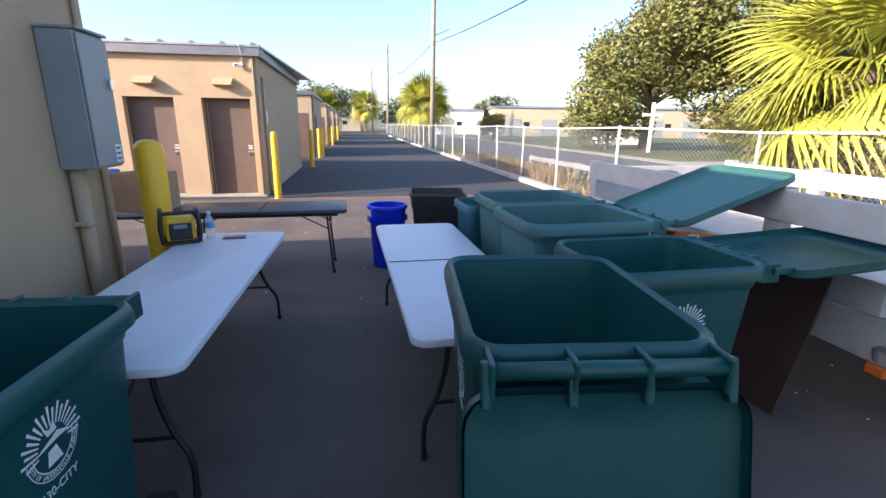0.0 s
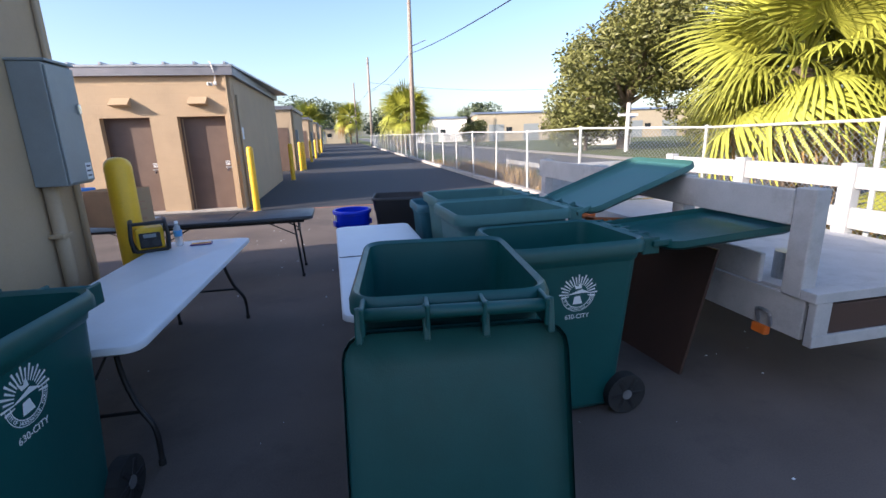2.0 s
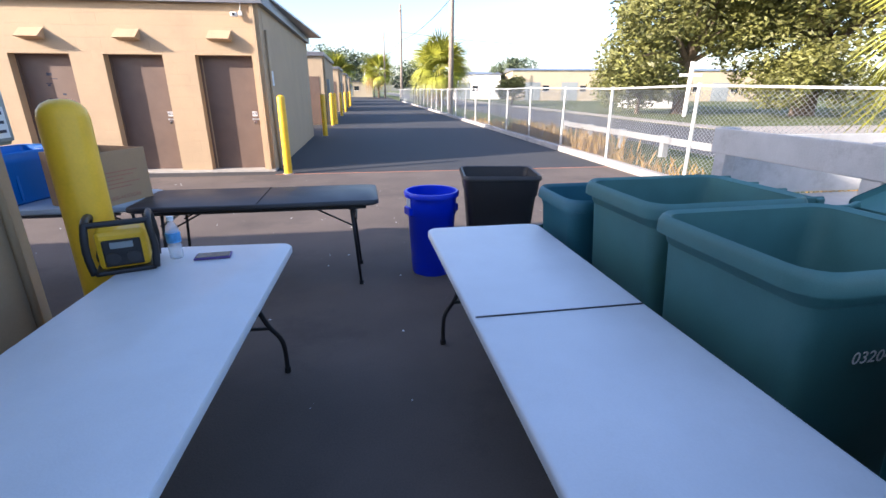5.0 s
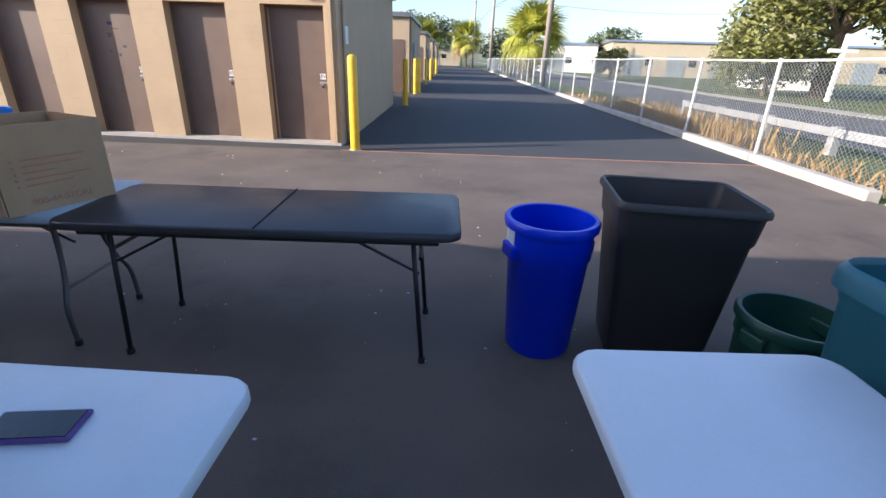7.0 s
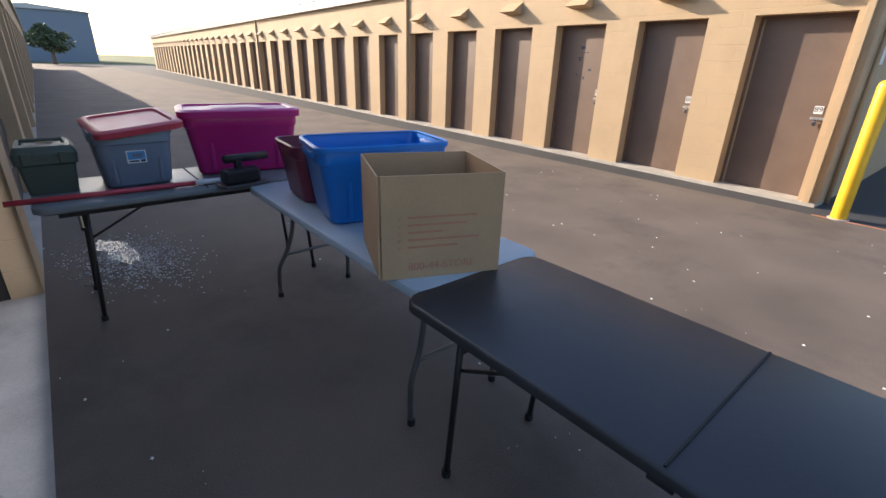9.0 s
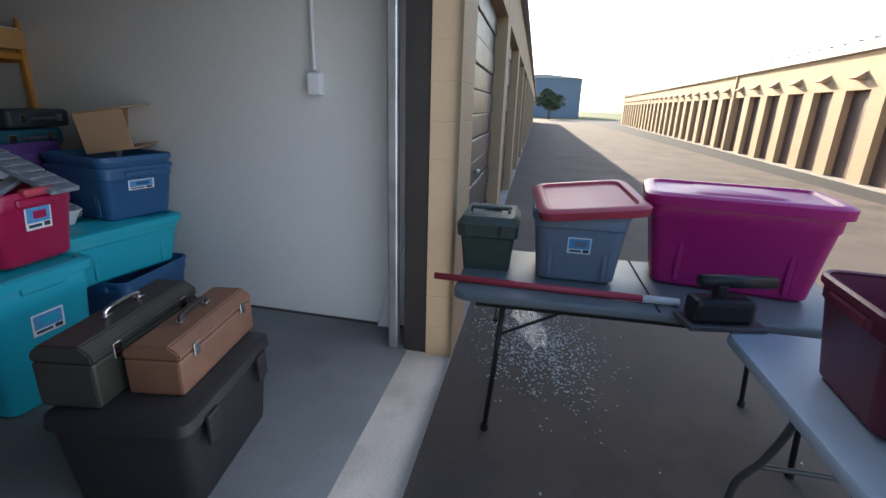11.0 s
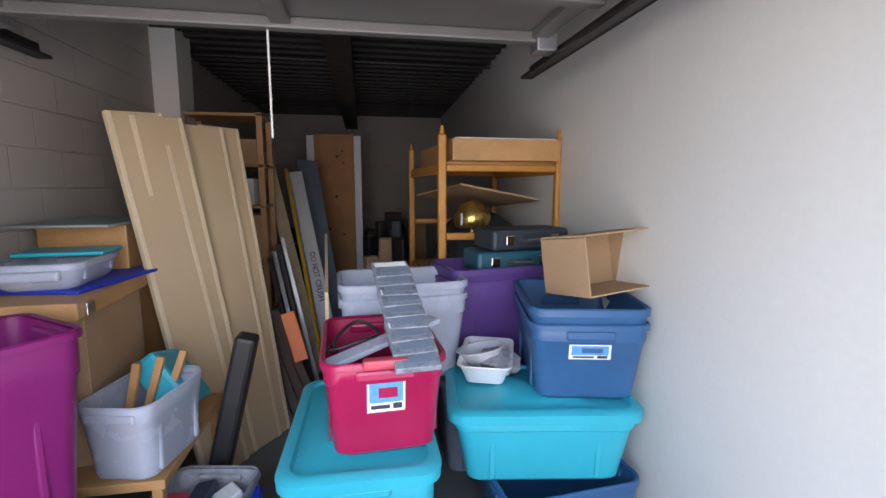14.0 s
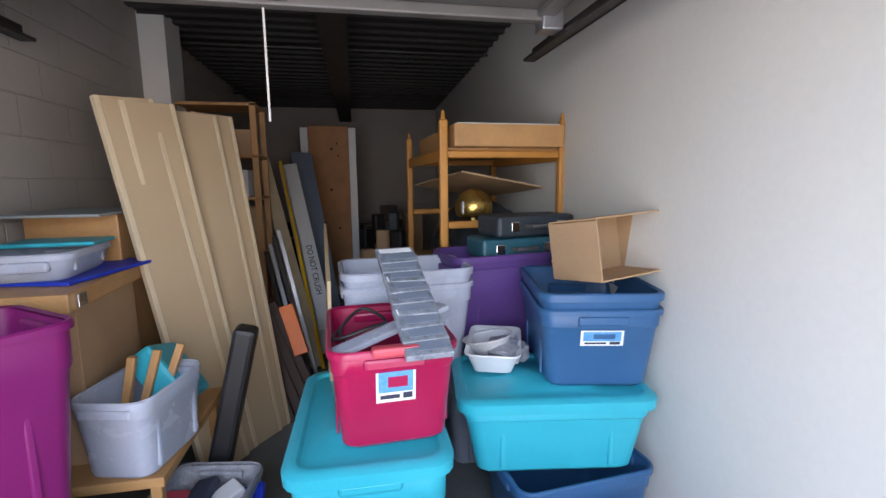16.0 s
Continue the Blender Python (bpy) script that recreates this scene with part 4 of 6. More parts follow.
# ---- totes and boxes ----
def tote(name, x, y, z, rz, L, W, h, color, label, lid="", taper=0.82, sticker=None, group="plastic totes", extra=None, rx=0, ry=0, nested=0):
    """Open tapered tote; L along local x. sticker: side '-y', '+y', '-x' or '+x'."""
    t = thing("storage_tote" if not name else name, pose(x, y, z, rx, ry, rz), label, "tote", group)
    bm = bmesh.new()
    l0, w0 = L * taper, W * taper
    loft(bm, [rrect(l0 - 0.03, w0 - 0.03, 0.05, 0.0), rrect(l0, w0, 0.05, 0.015), rrect(L * 0.93, W * 0.92, 0.055, h * 0.76), rrect(L * 0.95, W * 0.945, 0.055, h * 0.78), rrect(L * 0.965, W * 0.955, 0.06, h - 0.025), rrect(L * 0.94, W * 0.92, 0.05, h - 0.01), rrect(L * 0.9, W * 0.88, 0.05, h * 0.75), rrect(l0 - 0.02, w0 - 0.02, 0.045, 0.02)])
    soft(part("body", bm, color, t), 35)
    bm = bmesh.new()
    loft(bm, [rrect(L * 0.965, W * 0.955, 0.06, h - 0.025), rrect(L, W, 0.07, h - 0.026), rrect(L, W, 0.07, h - 0.006), rrect(L - 0.012, W - 0.012, 0.065, h), rrect(L * 0.94, W * 0.92, 0.05, h - 0.004)], False, False)
    soft(part("rim", bm, color, t), 45)
    for s in (-1, 1):
        part("grip", B(s * (L / 2 - 0.02) - 0.02, -0.1, h - 0.07, s * (L / 2 - 0.02) + 0.02, 0.1, h - 0.028, 0.012), color, t)
        for sy in (-0.2, 0.2):
            part("rib", B(sy * L * 1.4 - 0.012, s * W * 0.415 - 0.014, 0.03, sy * L * 1.4 + 0.012, s * W * 0.44 + 0.004, h * 0.74, 0.006), color, t)
    for j in range(nested):
        bm = bmesh.new()
        zz = h + 0.02 + j * 0.07
        loft(bm, [rrect(L * 0.93, W * 0.92, 0.06, zz - 0.04), rrect(L * 0.97, W * 0.96, 0.06, zz + 0.01), rrect(L, W, 0.07, zz + 0.012), rrect(L, W, 0.07, zz + 0.04), rrect(L - 0.015, W - 0.015, 0.06, zz + 0.045), rrect(L * 0.93, W * 0.91, 0.05, zz + 0.04), rrect(L * 0.9, W * 0.88, 0.05, zz - 0.04)], False, False)
        soft(part("nested_rim", bm, color, t), 40)
    if lid:
        bm = bmesh.new()
        loft(bm, [rrect(L + 0.02, W + 0.02, 0.075, h - 0.03), rrect(L + 0.025, W + 0.025, 0.075, h + 0.01), rrect(L - 0.01, W - 0.01, 0.07, h + 0.022), rrect(L - 0.06, W - 0.06, 0.06, h + 0.022), rrect(L - 0.08, W - 0.08, 0.05, h + 0.01), rrect(L * 0.5, W * 0.6, 0.05, h + 0.012), rrect(L * 0.47, W * 0.56, 0.05, h + 0.02)])
        soft(part("lid", bm, lid, t), 35)
    if sticker:
        side, w_, h_, zc = sticker
        sgn = 1 if side[0] == "+" else -1
        ax = side[1]
        half0, half1 = ((l0, L * 0.93) if ax == "x" else (w0, W * 0.92))
        dd = (half0 + (half1 - half0) * zc / (h * 0.76)) / 2
        tl = math.atan2((half1 - half0) / 2, h * 0.76)
        rzz = {"-y": 0, "+y": 180, "-x": -90, "+x": 90}[side]
        base = Matrix.Rotation(radians(rzz), 4, "Z") @ Matrix.Translation((0, -dd - 0.002, zc)) @ Matrix.Rotation(math.pi / 2 + tl, 4, "X")
        s_ = part("sticker", B(-w_ / 2, -h_ / 2, 0, w_ / 2, h_ / 2, 0.0015), "label_white", t, "printed paper label")
        s_.matrix_local = base
        part("picture_panel", B(-w_ * 0.44, -h_ * 0.2, 0.0016, w_ * 0.44, h_ * 0.42, 0.0022), "label_blue", s_)
        part("product_shape", B(-w_ * 0.2, -h_ * 0.05, 0.0023, w_ * 0.3, h_ * 0.27, 0.0028, 0.0002), color, s_)
        part("printed_bar", B(-w_ * 0.4, -h_ * 0.4, 0.0016, w_ * 0.1, -h_ * 0.28, 0.0022), "ink", s_)
        part("barcode", B(w_ * 0.18, -h_ * 0.42, 0.0016, w_ * 0.42, -h_ * 0.24, 0.0022), "ink", s_)
    return t


def carton(x, y, z, rz, L, W, h, label, rx=0, ry=0, closed=False, flaps=False, name="cardboard_box", color="cardboard"):
    t = thing(name, pose(x, y, z, rx, ry, rz), label, "box")
    th = 0.006
    part("bottom", B(-L / 2, -W / 2, 0, L / 2, W / 2, th), color, t)
    for s in (-1, 1):
        part("side", B(-L / 2, s * W / 2 - th, th, L / 2, s * W / 2, h), color, t)
        part("end", B(s * L / 2 - th, -W / 2 + th, th, s * L / 2, W / 2 - th, h), color, t)
    if closed:
        part("flap", B(-L / 2, -W / 2, h, L / 2, -0.002, h + th), color, t)
        part("flap", B(-L / 2, 0.002, h, L / 2, W / 2, h + th), color, t)
        part("tape", B(-L / 2 - 0.001, -0.025, h + th, L / 2 + 0.001, 0.025, h + th + 0.001), "board_edge", t, "clear packing tape")
    if flaps:
        part("flap", B(L / 2 - 0.14, -W / 2 + 0.01, h - 0.012, L / 2 - 0.01, W / 2 - 0.01, h - 0.006), "cardboard_in", t).matrix_local = Matrix.Translation((L / 2, 0, h)) @ Matrix.Rotation(radians(65), 4, "Y") @ Matrix.Translation((-L / 2, 0, -h))
    return t


# the carton with moving-company print
cb = carton(-1.05, 5.27, 0.736, -23, 0.42, 0.46, 0.385, "open brown cardboard carton with faded red printing", flaps=False)
CBM = cb
zf = -0.23 - 0.0015
rx_ = Matrix.Rotation(math.pi / 2, 4, "X")
part("printed_number", text_bm("800-44-STORE", 0.042, Matrix.Translation((0.211, 0.0, 0.045)) @ Matrix.Rotation(math.pi / 2, 4, "Z") @ rx_), "red_print", cb, "faded red printed phone number")
for j in range(5):
    zz = 0.235 - j * 0.028
    part("tick_mark", text_bm("v", 0.03, Matrix.Translation((0.211, -0.16, zz)) @ Matrix.Rotation(math.pi / 2, 4, "Z") @ rx_), "red_print", cb)
    part("printed_bar", B(0.2105, -0.13, zz - 0.004, 0.2115, -0.13 + (0.26, 0.22, 0.13, 0.27, 0.19)[j], zz + 0.004), "red_print", cb, "faded unreadable line of print")
part("printed_panel", B(-0.14, -0.2315, 0.1, 0.02, -0.2302, 0.28), "red_print", cb, "faded red printed panel")

tote("", -1.7, 5.42, 0.736, 78, 0.68, 0.44, 0.38, "tote_blue", "bright blue open plastic tote on a folding table")
tote("", -2.13, 5.42, 0.736, 84, 0.6, 0.42, 0.32, "tote_maroon", "dark maroon open plastic tote on a folding table")
tote("", -3.14, 5.2, 0.736, 80, 0.74, 0.48, 0.4, "tote_fuchsia", "fuchsia plastic tote with lid on a folding table", lid="tote_fuchsia")
tt = tote("", -3.1, 4.52, 0.736, 90, 0.42, 0.5, 0.33, "tote_grey", "grey plastic tote with a red lid set askew", sticker=("-y", 0.1, 0.075, 0.18))
bm = bmesh.new()
loft(bm, [rrect(0.46, 0.54, 0.06, -0.02), rrect(0.47, 0.55, 0.06, 0.012), rrect(0.43, 0.51, 0.05, 0.024), rrect(0.38, 0.46, 0.05, 0.024), rrect(0.36, 0.44, 0.04, 0.012)])
soft(part("lid", bm, "lid_red", tt, "red plastic lid lying askew"), 35).matrix_local = pose(0.03, 0.0, 0.35, 4, -6, 4)
a_ = thing("tool_box", pose(-3.1, 4.11, 0.736, 0, 0, 90), "olive green plastic utility box with latches and handle", "tool box")
bm = bmesh.new()
loft(bm, [rrect(0.22, 0.28, 0.02, 0), rrect(0.25, 0.32, 0.02, 0.16), rrect(0.28, 0.35, 0.025, 0.17), rrect(0.28, 0.35, 0.025, 0.2)])
soft(part("base", bm, "olive", a_), 30)
bm = bmesh.new()
loft(bm, [rrect(0.285, 0.355, 0.025, 0.201), rrect(0.285, 0.355, 0.025, 0.225), rrect(0.24, 0.31, 0.02, 0.262), rrect(0.2, 0.2, 0.02, 0.262), rrect(0.19, 0.19, 0.02, 0.254)])
soft(part("lid", bm, "olive", a_), 30)
part("handle", pipe([(-0.09, -0.05, 0.262), (-0.09, -0.05, 0.285), (0.09, -0.05, 0.285), (0.09, -0.05, 0.262)], 0.009), "olive", a_)
for s in (-0.08, 0.08):
    part("latch", B(s - 0.02, -0.19, 0.17, s + 0.02, -0.177, 0.235, 0.004), "olive", a_)
part("sticker", B(-0.03, 0.03, 0.2625, 0.05, 0.085, 0.264), "cardboard_in", a_, "tan paper sticker")
st = thing("red_stick", pose(-2.76, 4.42, 0.75, 0, 0, 88), "long red painted pole with pale tip lying on the table", "pole")
part("shaft", tube(bmesh.new(), (-0.52, 0, 0.0), (0.36, 0, 0), 0.015, 12), "lid_red", st, smooth=True)
part("tip", tube(bmesh.new(), (0.36, 0, 0), (0.5, 0, 0), 0.0165, 12), "plastic_white", st, smooth=True)
pt = thing("power_tool", pose(-2.6, 5.02, 0.736, 0, 0, 100), "black handheld power tool lying between the tables", "power tool")
part("motor", B(-0.12, -0.05, 0.02, 0.1, 0.05, 0.11, 0.02), "black", pt)
part("barrel", tube(bmesh.new(), (-0.1, 0, 0.17), (0.18, 0.02, 0.165), 0.025, 12), "black", pt, smooth=True)
part("grip", B(-0.04, -0.02, 0.1, 0.0, 0.02, 0.16, 0.008), "black", pt)
part("base_plate", B(-0.14, -0.07, 0.0, 0.14, 0.07, 0.02, 0.005), "steel_leg", pt)
pd = thing("wet_patch", pose(-3.75, 4.4, 0.0, 0, 0, 12), "dark damp gritty patch on asphalt, its glints painted as white chips", "wet patch", kind="stuff")
rr = random.Random(3)
bm = bmesh.new()
bm.faces.new([bm.verts.new(((0.34 + rr.uniform(-0.1, 0.1)) * math.cos(i * 0.25) - 0.15, (0.1 + rr.uniform(-0.04, 0.04)) * math.sin(i * 0.25), 0.004)) for i in range(25)])
part("damp_stain", bm, "puddle", pd)
# white chips over the wet grit paint its sparkle as fixed colour
bm = bmesh.new()
for i in range(1500):
    u, v_ = rr.gauss(0.1, 0.3), rr.gauss(0, 0.17)
    q = rr.uniform(0.004, 0.011)
    a0 = rr.uniform(0, 6)
    ring = [bm.verts.new((u + q * math.cos(a0 + k * 2.1), v_ + q * math.sin(a0 + k * 2.1), 0.003)) for k in range(3)]
    tip = bm.verts.new((u, v_, 0.003 + q * rr.uniform(0.5, 1.0)))
    for k in range(3):
        bm.faces.new((ring[k], ring[(k + 1) % 3], tip))
part("grit", bm, "label_white", pd, "white grit chips that paint the wet glints")["kind"] = "stuff"

# ---- trailer with white board sides ----
tr = thing("utility_trailer", pose(3.85, 1.45, 0), "white painted wooden utility trailer with board rails", "trailer")
TW, TL = 1.75, 3.5
part("deck", B(0.0, 0.0, 0.62, TW, TL, 0.68, 0.008), "white_wood", tr)
part("side_panel", B(-0.03, 0.02, 0.42, 0.0, TL, 0.66, 0.006), "white_wood", tr)
part("tail_panel", B(0.08, -0.03, 0.45, 0.78, 0.0, 0.64, 0.006), "brown_board", tr, "bare scuffed dark plywood tail panel")
part("tail_panel", B(0.88, -0.03, 0.45, TW - 0.05, 0.0, 0.64, 0.006), "brown_board", tr, "bare scuffed dark plywood tail panel")
for x0, x1 in ((-0.03, 0.08), (0.78, 0.88), (TW - 0.05, TW + 0.05)):
    part("upright", B(x0, -0.045, 0.4, x1, 0.0, 0.7, 0.006), "white_wood", tr)
part("tail_rail", B(-0.03, -0.05, 0.4, TW + 0.05, -0.031, 0.47, 0.004), "white_wood", tr)
part("deck_edge", B(-0.05, -0.05, 0.66, TW + 0.05, 0.04, 0.72, 0.006), "white_wood", tr)
for sx, ys in ((0.0, (0.1, 1.05, 2.2, 3.4)), (TW, (0.1, 1.2, 2.3, 3.4))):
    for y in ys:
        part("stake", B(sx - 0.05, y - 0.06, 0.66, sx + 0.05, y + 0.06, 1.27, 0.008), "white_wood", tr)
part("rail_board", B(-0.06, 0.16, 1.06, -0.03 + 0.005, TL, 1.26, 0.008), "white_wood", tr)
part("rail_board", B(-0.06, 0.3, 0.68, -0.025, TL, 0.86, 0.008), "white_wood", tr)
part("rail_board", B(TW - 0.02, 0.0, 1.06, TW + 0.03, TL, 1.24, 0.008), "white_wood", tr)
part("rail_board", B(TW - 0.02, 0.0, 0.72, TW + 0.03, TL, 0.9, 0.008), "white_wood", tr)
part("front_board", B(0.0, TL - 0.04, 0.7, TW, TL, 1.2, 0.008), "white_wood", tr)
part("shackle", pipe(smooth_path([(-0.035, 0.2, 0.44), (-0.06, 0.2, 0.52), (-0.06, 0.28, 0.52), (-0.035, 0.28, 0.44)], 4), 0.012), "galv", tr)
part("marker_lamp", B(-0.045, 0.22, 0.36, 0.0, 0.32, 0.42, 0.01), "orange", tr)
for x in (-0.12, TW + 0.02):
    wh = part("wheel", tube(bmesh.new(), (x, 1.9, 0.32), (x + 0.18, 1.9, 0.32), 0.32, 28), "rubber", tr)
    part("rim", tube(bmesh.new(), (x - 0.005, 1.9, 0.32), (x, 1.9, 0.32), 0.17, 18), "galv_paint", wh)
part("axle", tube(bmesh.new(), (0, 1.9, 0.32), (TW, 1.9, 0.32), 0.03), "steel_dark", tr)
part("tongue", tube(bmesh.new(), (TW / 2, TL, 0.5), (TW / 2, TL + 1.0, 0.45), 0.04), "steel_dark", tr)
part("jack", tube(bmesh.new(), (TW / 2, TL + 0.9, 0.0), (TW / 2, TL + 0.9, 0.5), 0.03), "steel_dark", tr)
pot = thing("metal_can", pose(4.02, 1.78, 0.68), "short dull grey steel can on the trailer deck", "can")
part("can", tube(bmesh.new(), (0, 0, 0), (0, 0, 0.17), 0.07, 18), "galv", pot)
bo = thing("leaning_board", pose(3.32, 2.6, 0.0, 0, 0, 0), "dark brown hardboard panel leaning beside the bins", "board")
bm = bmesh.new()
loft(bm, [[(0.08, 0.12, 0.0), (0.15, -0.66, 0.0), (0.175, -0.655, 0.0), (0.105, 0.125, 0.0)], [(0.2, 0.1, 0.86), (0.3, -0.7, 0.86), (0.325, -0.695, 0.86), (0.225, 0.105, 0.86)]])
part("panel", bm, "brown_board", bo)
for x, y, z, rz in ((3.28, 3.1, 0.88, 25), (3.15, 3.75, 0.92, 100), (3.42, 2.75, 0.87, 15)):
    br_ = thing("orange_barrier_board", pose(x, y, z, 0, 8, rz), "orange plastic barrier piece lying on the trailer side", "barrier")
    part("board", B(-0.25, -0.05, 0, 0.25, 0.05, 0.06, 0.015), "orange", br_)
    part("reflector", B(-0.1, -0.051, 0.012, 0.02, 0.051, 0.05, 0.004), "white_print", br_)


# ---- inside the unit ----
F0 = 0.02
tote("", -2.48, 1.72, F0, 89, 0.78, 0.52, 0.655, "tote_cyan", "large turquoise tote with lid on the unit floor", lid="tote_cyan", sticker=("+x", 0.15, 0.11, 0.42))
pink = tote("", -2.55, 1.79, F0 + 0.69, 93, 0.56, 0.42, 0.345, "tote_pink", "translucent hot pink tote full of odds and ends", sticker=("+x", 0.125, 0.115, 0.22))
part("clip", B(0.26, -0.075, 0.325, 0.305, 0.075, 0.36, 0.012), "lid_red", pink, "bright pink plastic handle")
tote("", -3.31, 1.7, F0, 5, 0.62, 0.46, 0.38, "tote_navy", "dark blue open tote on the concrete floor")
tote("", -3.25, 1.62, F0 + 0.37, -9, 0.78, 0.5, 0.31, "tote_cyan", "turquoise tote with lid stacked on a blue tote", lid="tote_cyan")
tote("", -3.46, 1.54, F0 + 0.7, 78, 0.62, 0.5, 0.34, "tote_navy", "dark blue nested totes with a taped label", sticker=("+x", 0.17, 0.065, 0.22), nested=1)
tote("", -2.68, 1.2, F0 + 0.66, 4, 0.62, 0.44, 0.42, "tote_clear", "stacked clear plastic totes with red handles", nested=1)
tote("", -3.2, 1.0, F0 + 0.58, 10, 0.6, 0.4, 0.52, "tote_purple", "purple tote behind the stacked bins", nested=1)
mg = tote("", -1.28, 2.08, F0 + 0.524, 53, 0.7, 0.42, 0.63, "tote_magenta", "tall magenta tote with a printed label", sticker=("+y", 0.14, 0.13, 0.42))
for ch_ in mg.children:
    if ch_.name.startswith("sticker"):
        ch_.matrix_local = Matrix.Translation((-0.15, 0.006, 0)) @ ch_.matrix_local
tote("", -1.28, 2.08, F0, 53, 0.66, 0.4, 0.5, "tote_grey", "grey tote under the magenta tote", lid="tote_grey")
tote("", -2.62, 1.05, F0, 90, 0.5, 0.5, 0.62, "bag_grey", "grey tote under the clear totes", lid="tote_grey")
tote("", -3.2, 0.98, F0, 0, 0.62, 0.46, 0.55, "tote_grey", "grey tote under the purple tote", lid="tote_grey")
for j in range(9):
    s_ = thing("disc_box", pose(-2.66 + 0.006 * j, 2.06 - j * 0.055, F0 + 1.03 + j * 0.026, -22, 0, 5 + 3 * (j % 3)), "flat film-wrapped printed box in a leaning row", "box", "film-wrapped boxes")
    part("case", B(-0.075, -0.055, 0, 0.075, 0.055, 0.022, 0.003), "book", s_)
    part("print_strip", B(-0.065, -0.045, 0.0222, 0.065, -0.015, 0.023), "label_white", s_)
    part("print_block", B(-0.06, 0.0, 0.0222, 0.05, 0.035, 0.023), "tote_grey", s_)
yb = thing("paper_packet", pose(-2.63, 2.0, F0 + 0.985, 0, 8, 6), "yellow and white printed paper packet", "packet")
part("packet", B(-0.09, -0.05, 0, 0.09, 0.05, 0.03, 0.005), "board_edge", yb)
part("stripe", B(-0.07, -0.03, 0.031, 0.05, 0.03, 0.032), "yellow", yb)
sl = thing("clear_tray", pose(-2.55, 1.9, F0 + 1.03, 0, 10, 28), "clear plastic strip lying across the pink tote", "tray")
part("strip", B(-0.25, -0.035, 0, 0.2, 0.035, 0.02, 0.004), "tote_clear", sl)
cbl = thing("cable_coil", pose(-2.47, 1.8, F0 + 1.0, 0, 0, 0), "tangled black cable in the pink tote", "cable")
part("cable", pipe(smooth_path([(0.02, 0.12, -0.02), (0.08, 0.05, 0.03), (0.0, -0.05, 0.08), (-0.08, 0.02, 0.05), (-0.02, 0.12, 0.06), (0.1, 0.1, 0.02), (0.08, -0.1, 0.0)], 7), 0.006, 6), "black", cbl, smooth=True)
tb = thing("white_tub", pose(-3.07, 1.45, F0 + 0.715, 0, 4, 70), "white plastic basin holding a grey bag and bowl", "tub")
bm = bmesh.new()
loft(bm, [rrect(0.26, 0.17, 0.03, 0), rrect(0.33, 0.23, 0.04, 0.09), rrect(0.35, 0.25, 0.04, 0.092), rrect(0.345, 0.245, 0.04, 0.098), rrect(0.31, 0.21, 0.03, 0.09), rrect(0.24, 0.15, 0.03, 0.01)])
soft(part("basin", bm, "plastic_white", tb), 40)
bw = thing("white_bowl", pose(-3.05, 1.45, F0 + 0.77, 8, 10, 0), "white round bowl resting in the basin", "bowl")
bm = bmesh.new()
loft(bm, [[(q * math.cos(i * math.pi / 12), q * math.sin(i * math.pi / 12), z) for i in range(24)] for q, z in ((0.05, -0.02), (0.09, 0.02), (0.115, 0.06), (0.12, 0.062), (0.105, 0.05), (0.05, 0.0))])
part("bowl", bm, "plastic_white", bw, smooth=True)
bg = thing("plastic_bag", pose(-3.11, 1.49, F0 + 0.77), "crumpled grey plastic bag in the basin", "bag")
bm = bmesh.new()
bmesh.ops.create_icosphere(bm, subdivisions=3, radius=0.1)
for v in bm.verts:
    v.co *= 1 + 0.35 * noise.noise(v.co * 18)
    v.co.z *= 0.6
part("bag", bm, "bag_grey", bg)
carton(-3.51, 1.46, F0 + 1.235, 14, 0.4, 0.25, 0.3, "open brown cardboard box tipped on its side", rx=-82, ry=3)
ps = thing("panel_sheet", pose(-2.3, 1.1, F0, 0, 0, 4), "thin pale panel standing behind the totes", "panel")
bm = bmesh.new()
loft(bm, [[(0.0, 0.32, 0), (0.0, -0.5, 0), (0.015, -0.5, 0), (0.015, 0.32, 0)], [(-0.02, 0.32, 1.12), (-0.02, -0.5, 1.3), (-0.005, -0.5, 1.3), (-0.005, 0.32, 1.12)]])
part("sheet", bm, "board_beige", ps)

# bed-frame rack of orange wood
rk = thing("bunk_rack", pose(-3.36, 0.7, F0, 0, 0, 2), "orange stained wooden rack made from a bunk frame", "rack")
for x in (-0.38, 0.38):
    for y in (0.0, -1.3):
        part("post", B(x - 0.025, y - 0.025, 0, x + 0.025, y + 0.025, 1.9, 0.012), "wood_orange", rk)
        part("finial", tube(bmesh.new(), (x, y, 1.9), (x, y, 1.95), 0.016, 10, 0.008), "wood_orange", rk)
for y in (0.0, -1.3):
    for z in (0.7, 1.28, 1.7):
        part("rung", B(-0.355, y - 0.018, z - 0.022, 0.355, y + 0.018, z + 0.022, 0.01), "wood_orange", rk)
for z in (1.7, 0.9):
    for x in (-0.38, 0.38):
        part("side_rail", B(x - 0.012, -1.275, z - 0.04, x + 0.012, -0.025, z + 0.03, 0.006), "wood_orange", rk)
    part("shelf_board", B(-0.36, -1.27, z + 0.023, 0.36, -0.03, z + 0.04), "wood_honey", rk)
bx = thing("flat_box", pose(-3.38, 0.3, F0 + 1.742, 0, 0, 2), "long flat wooden box on top of the rack", "box")
part("tray", B(-0.33, -0.7, 0, 0.36, 0.46, 0.13, 0.005), "wood_honey", bx)
part("inner_sheet", B(-0.31, -0.68, 0.131, 0.34, 0.44, 0.138), "label_white", bx)
gl = thing("lamp_shade", pose(-3.26, 0.35, F0 + 1.36), "round brass-coloured shade hanging in the rack", "lamp shade")
bm = bmesh.new()
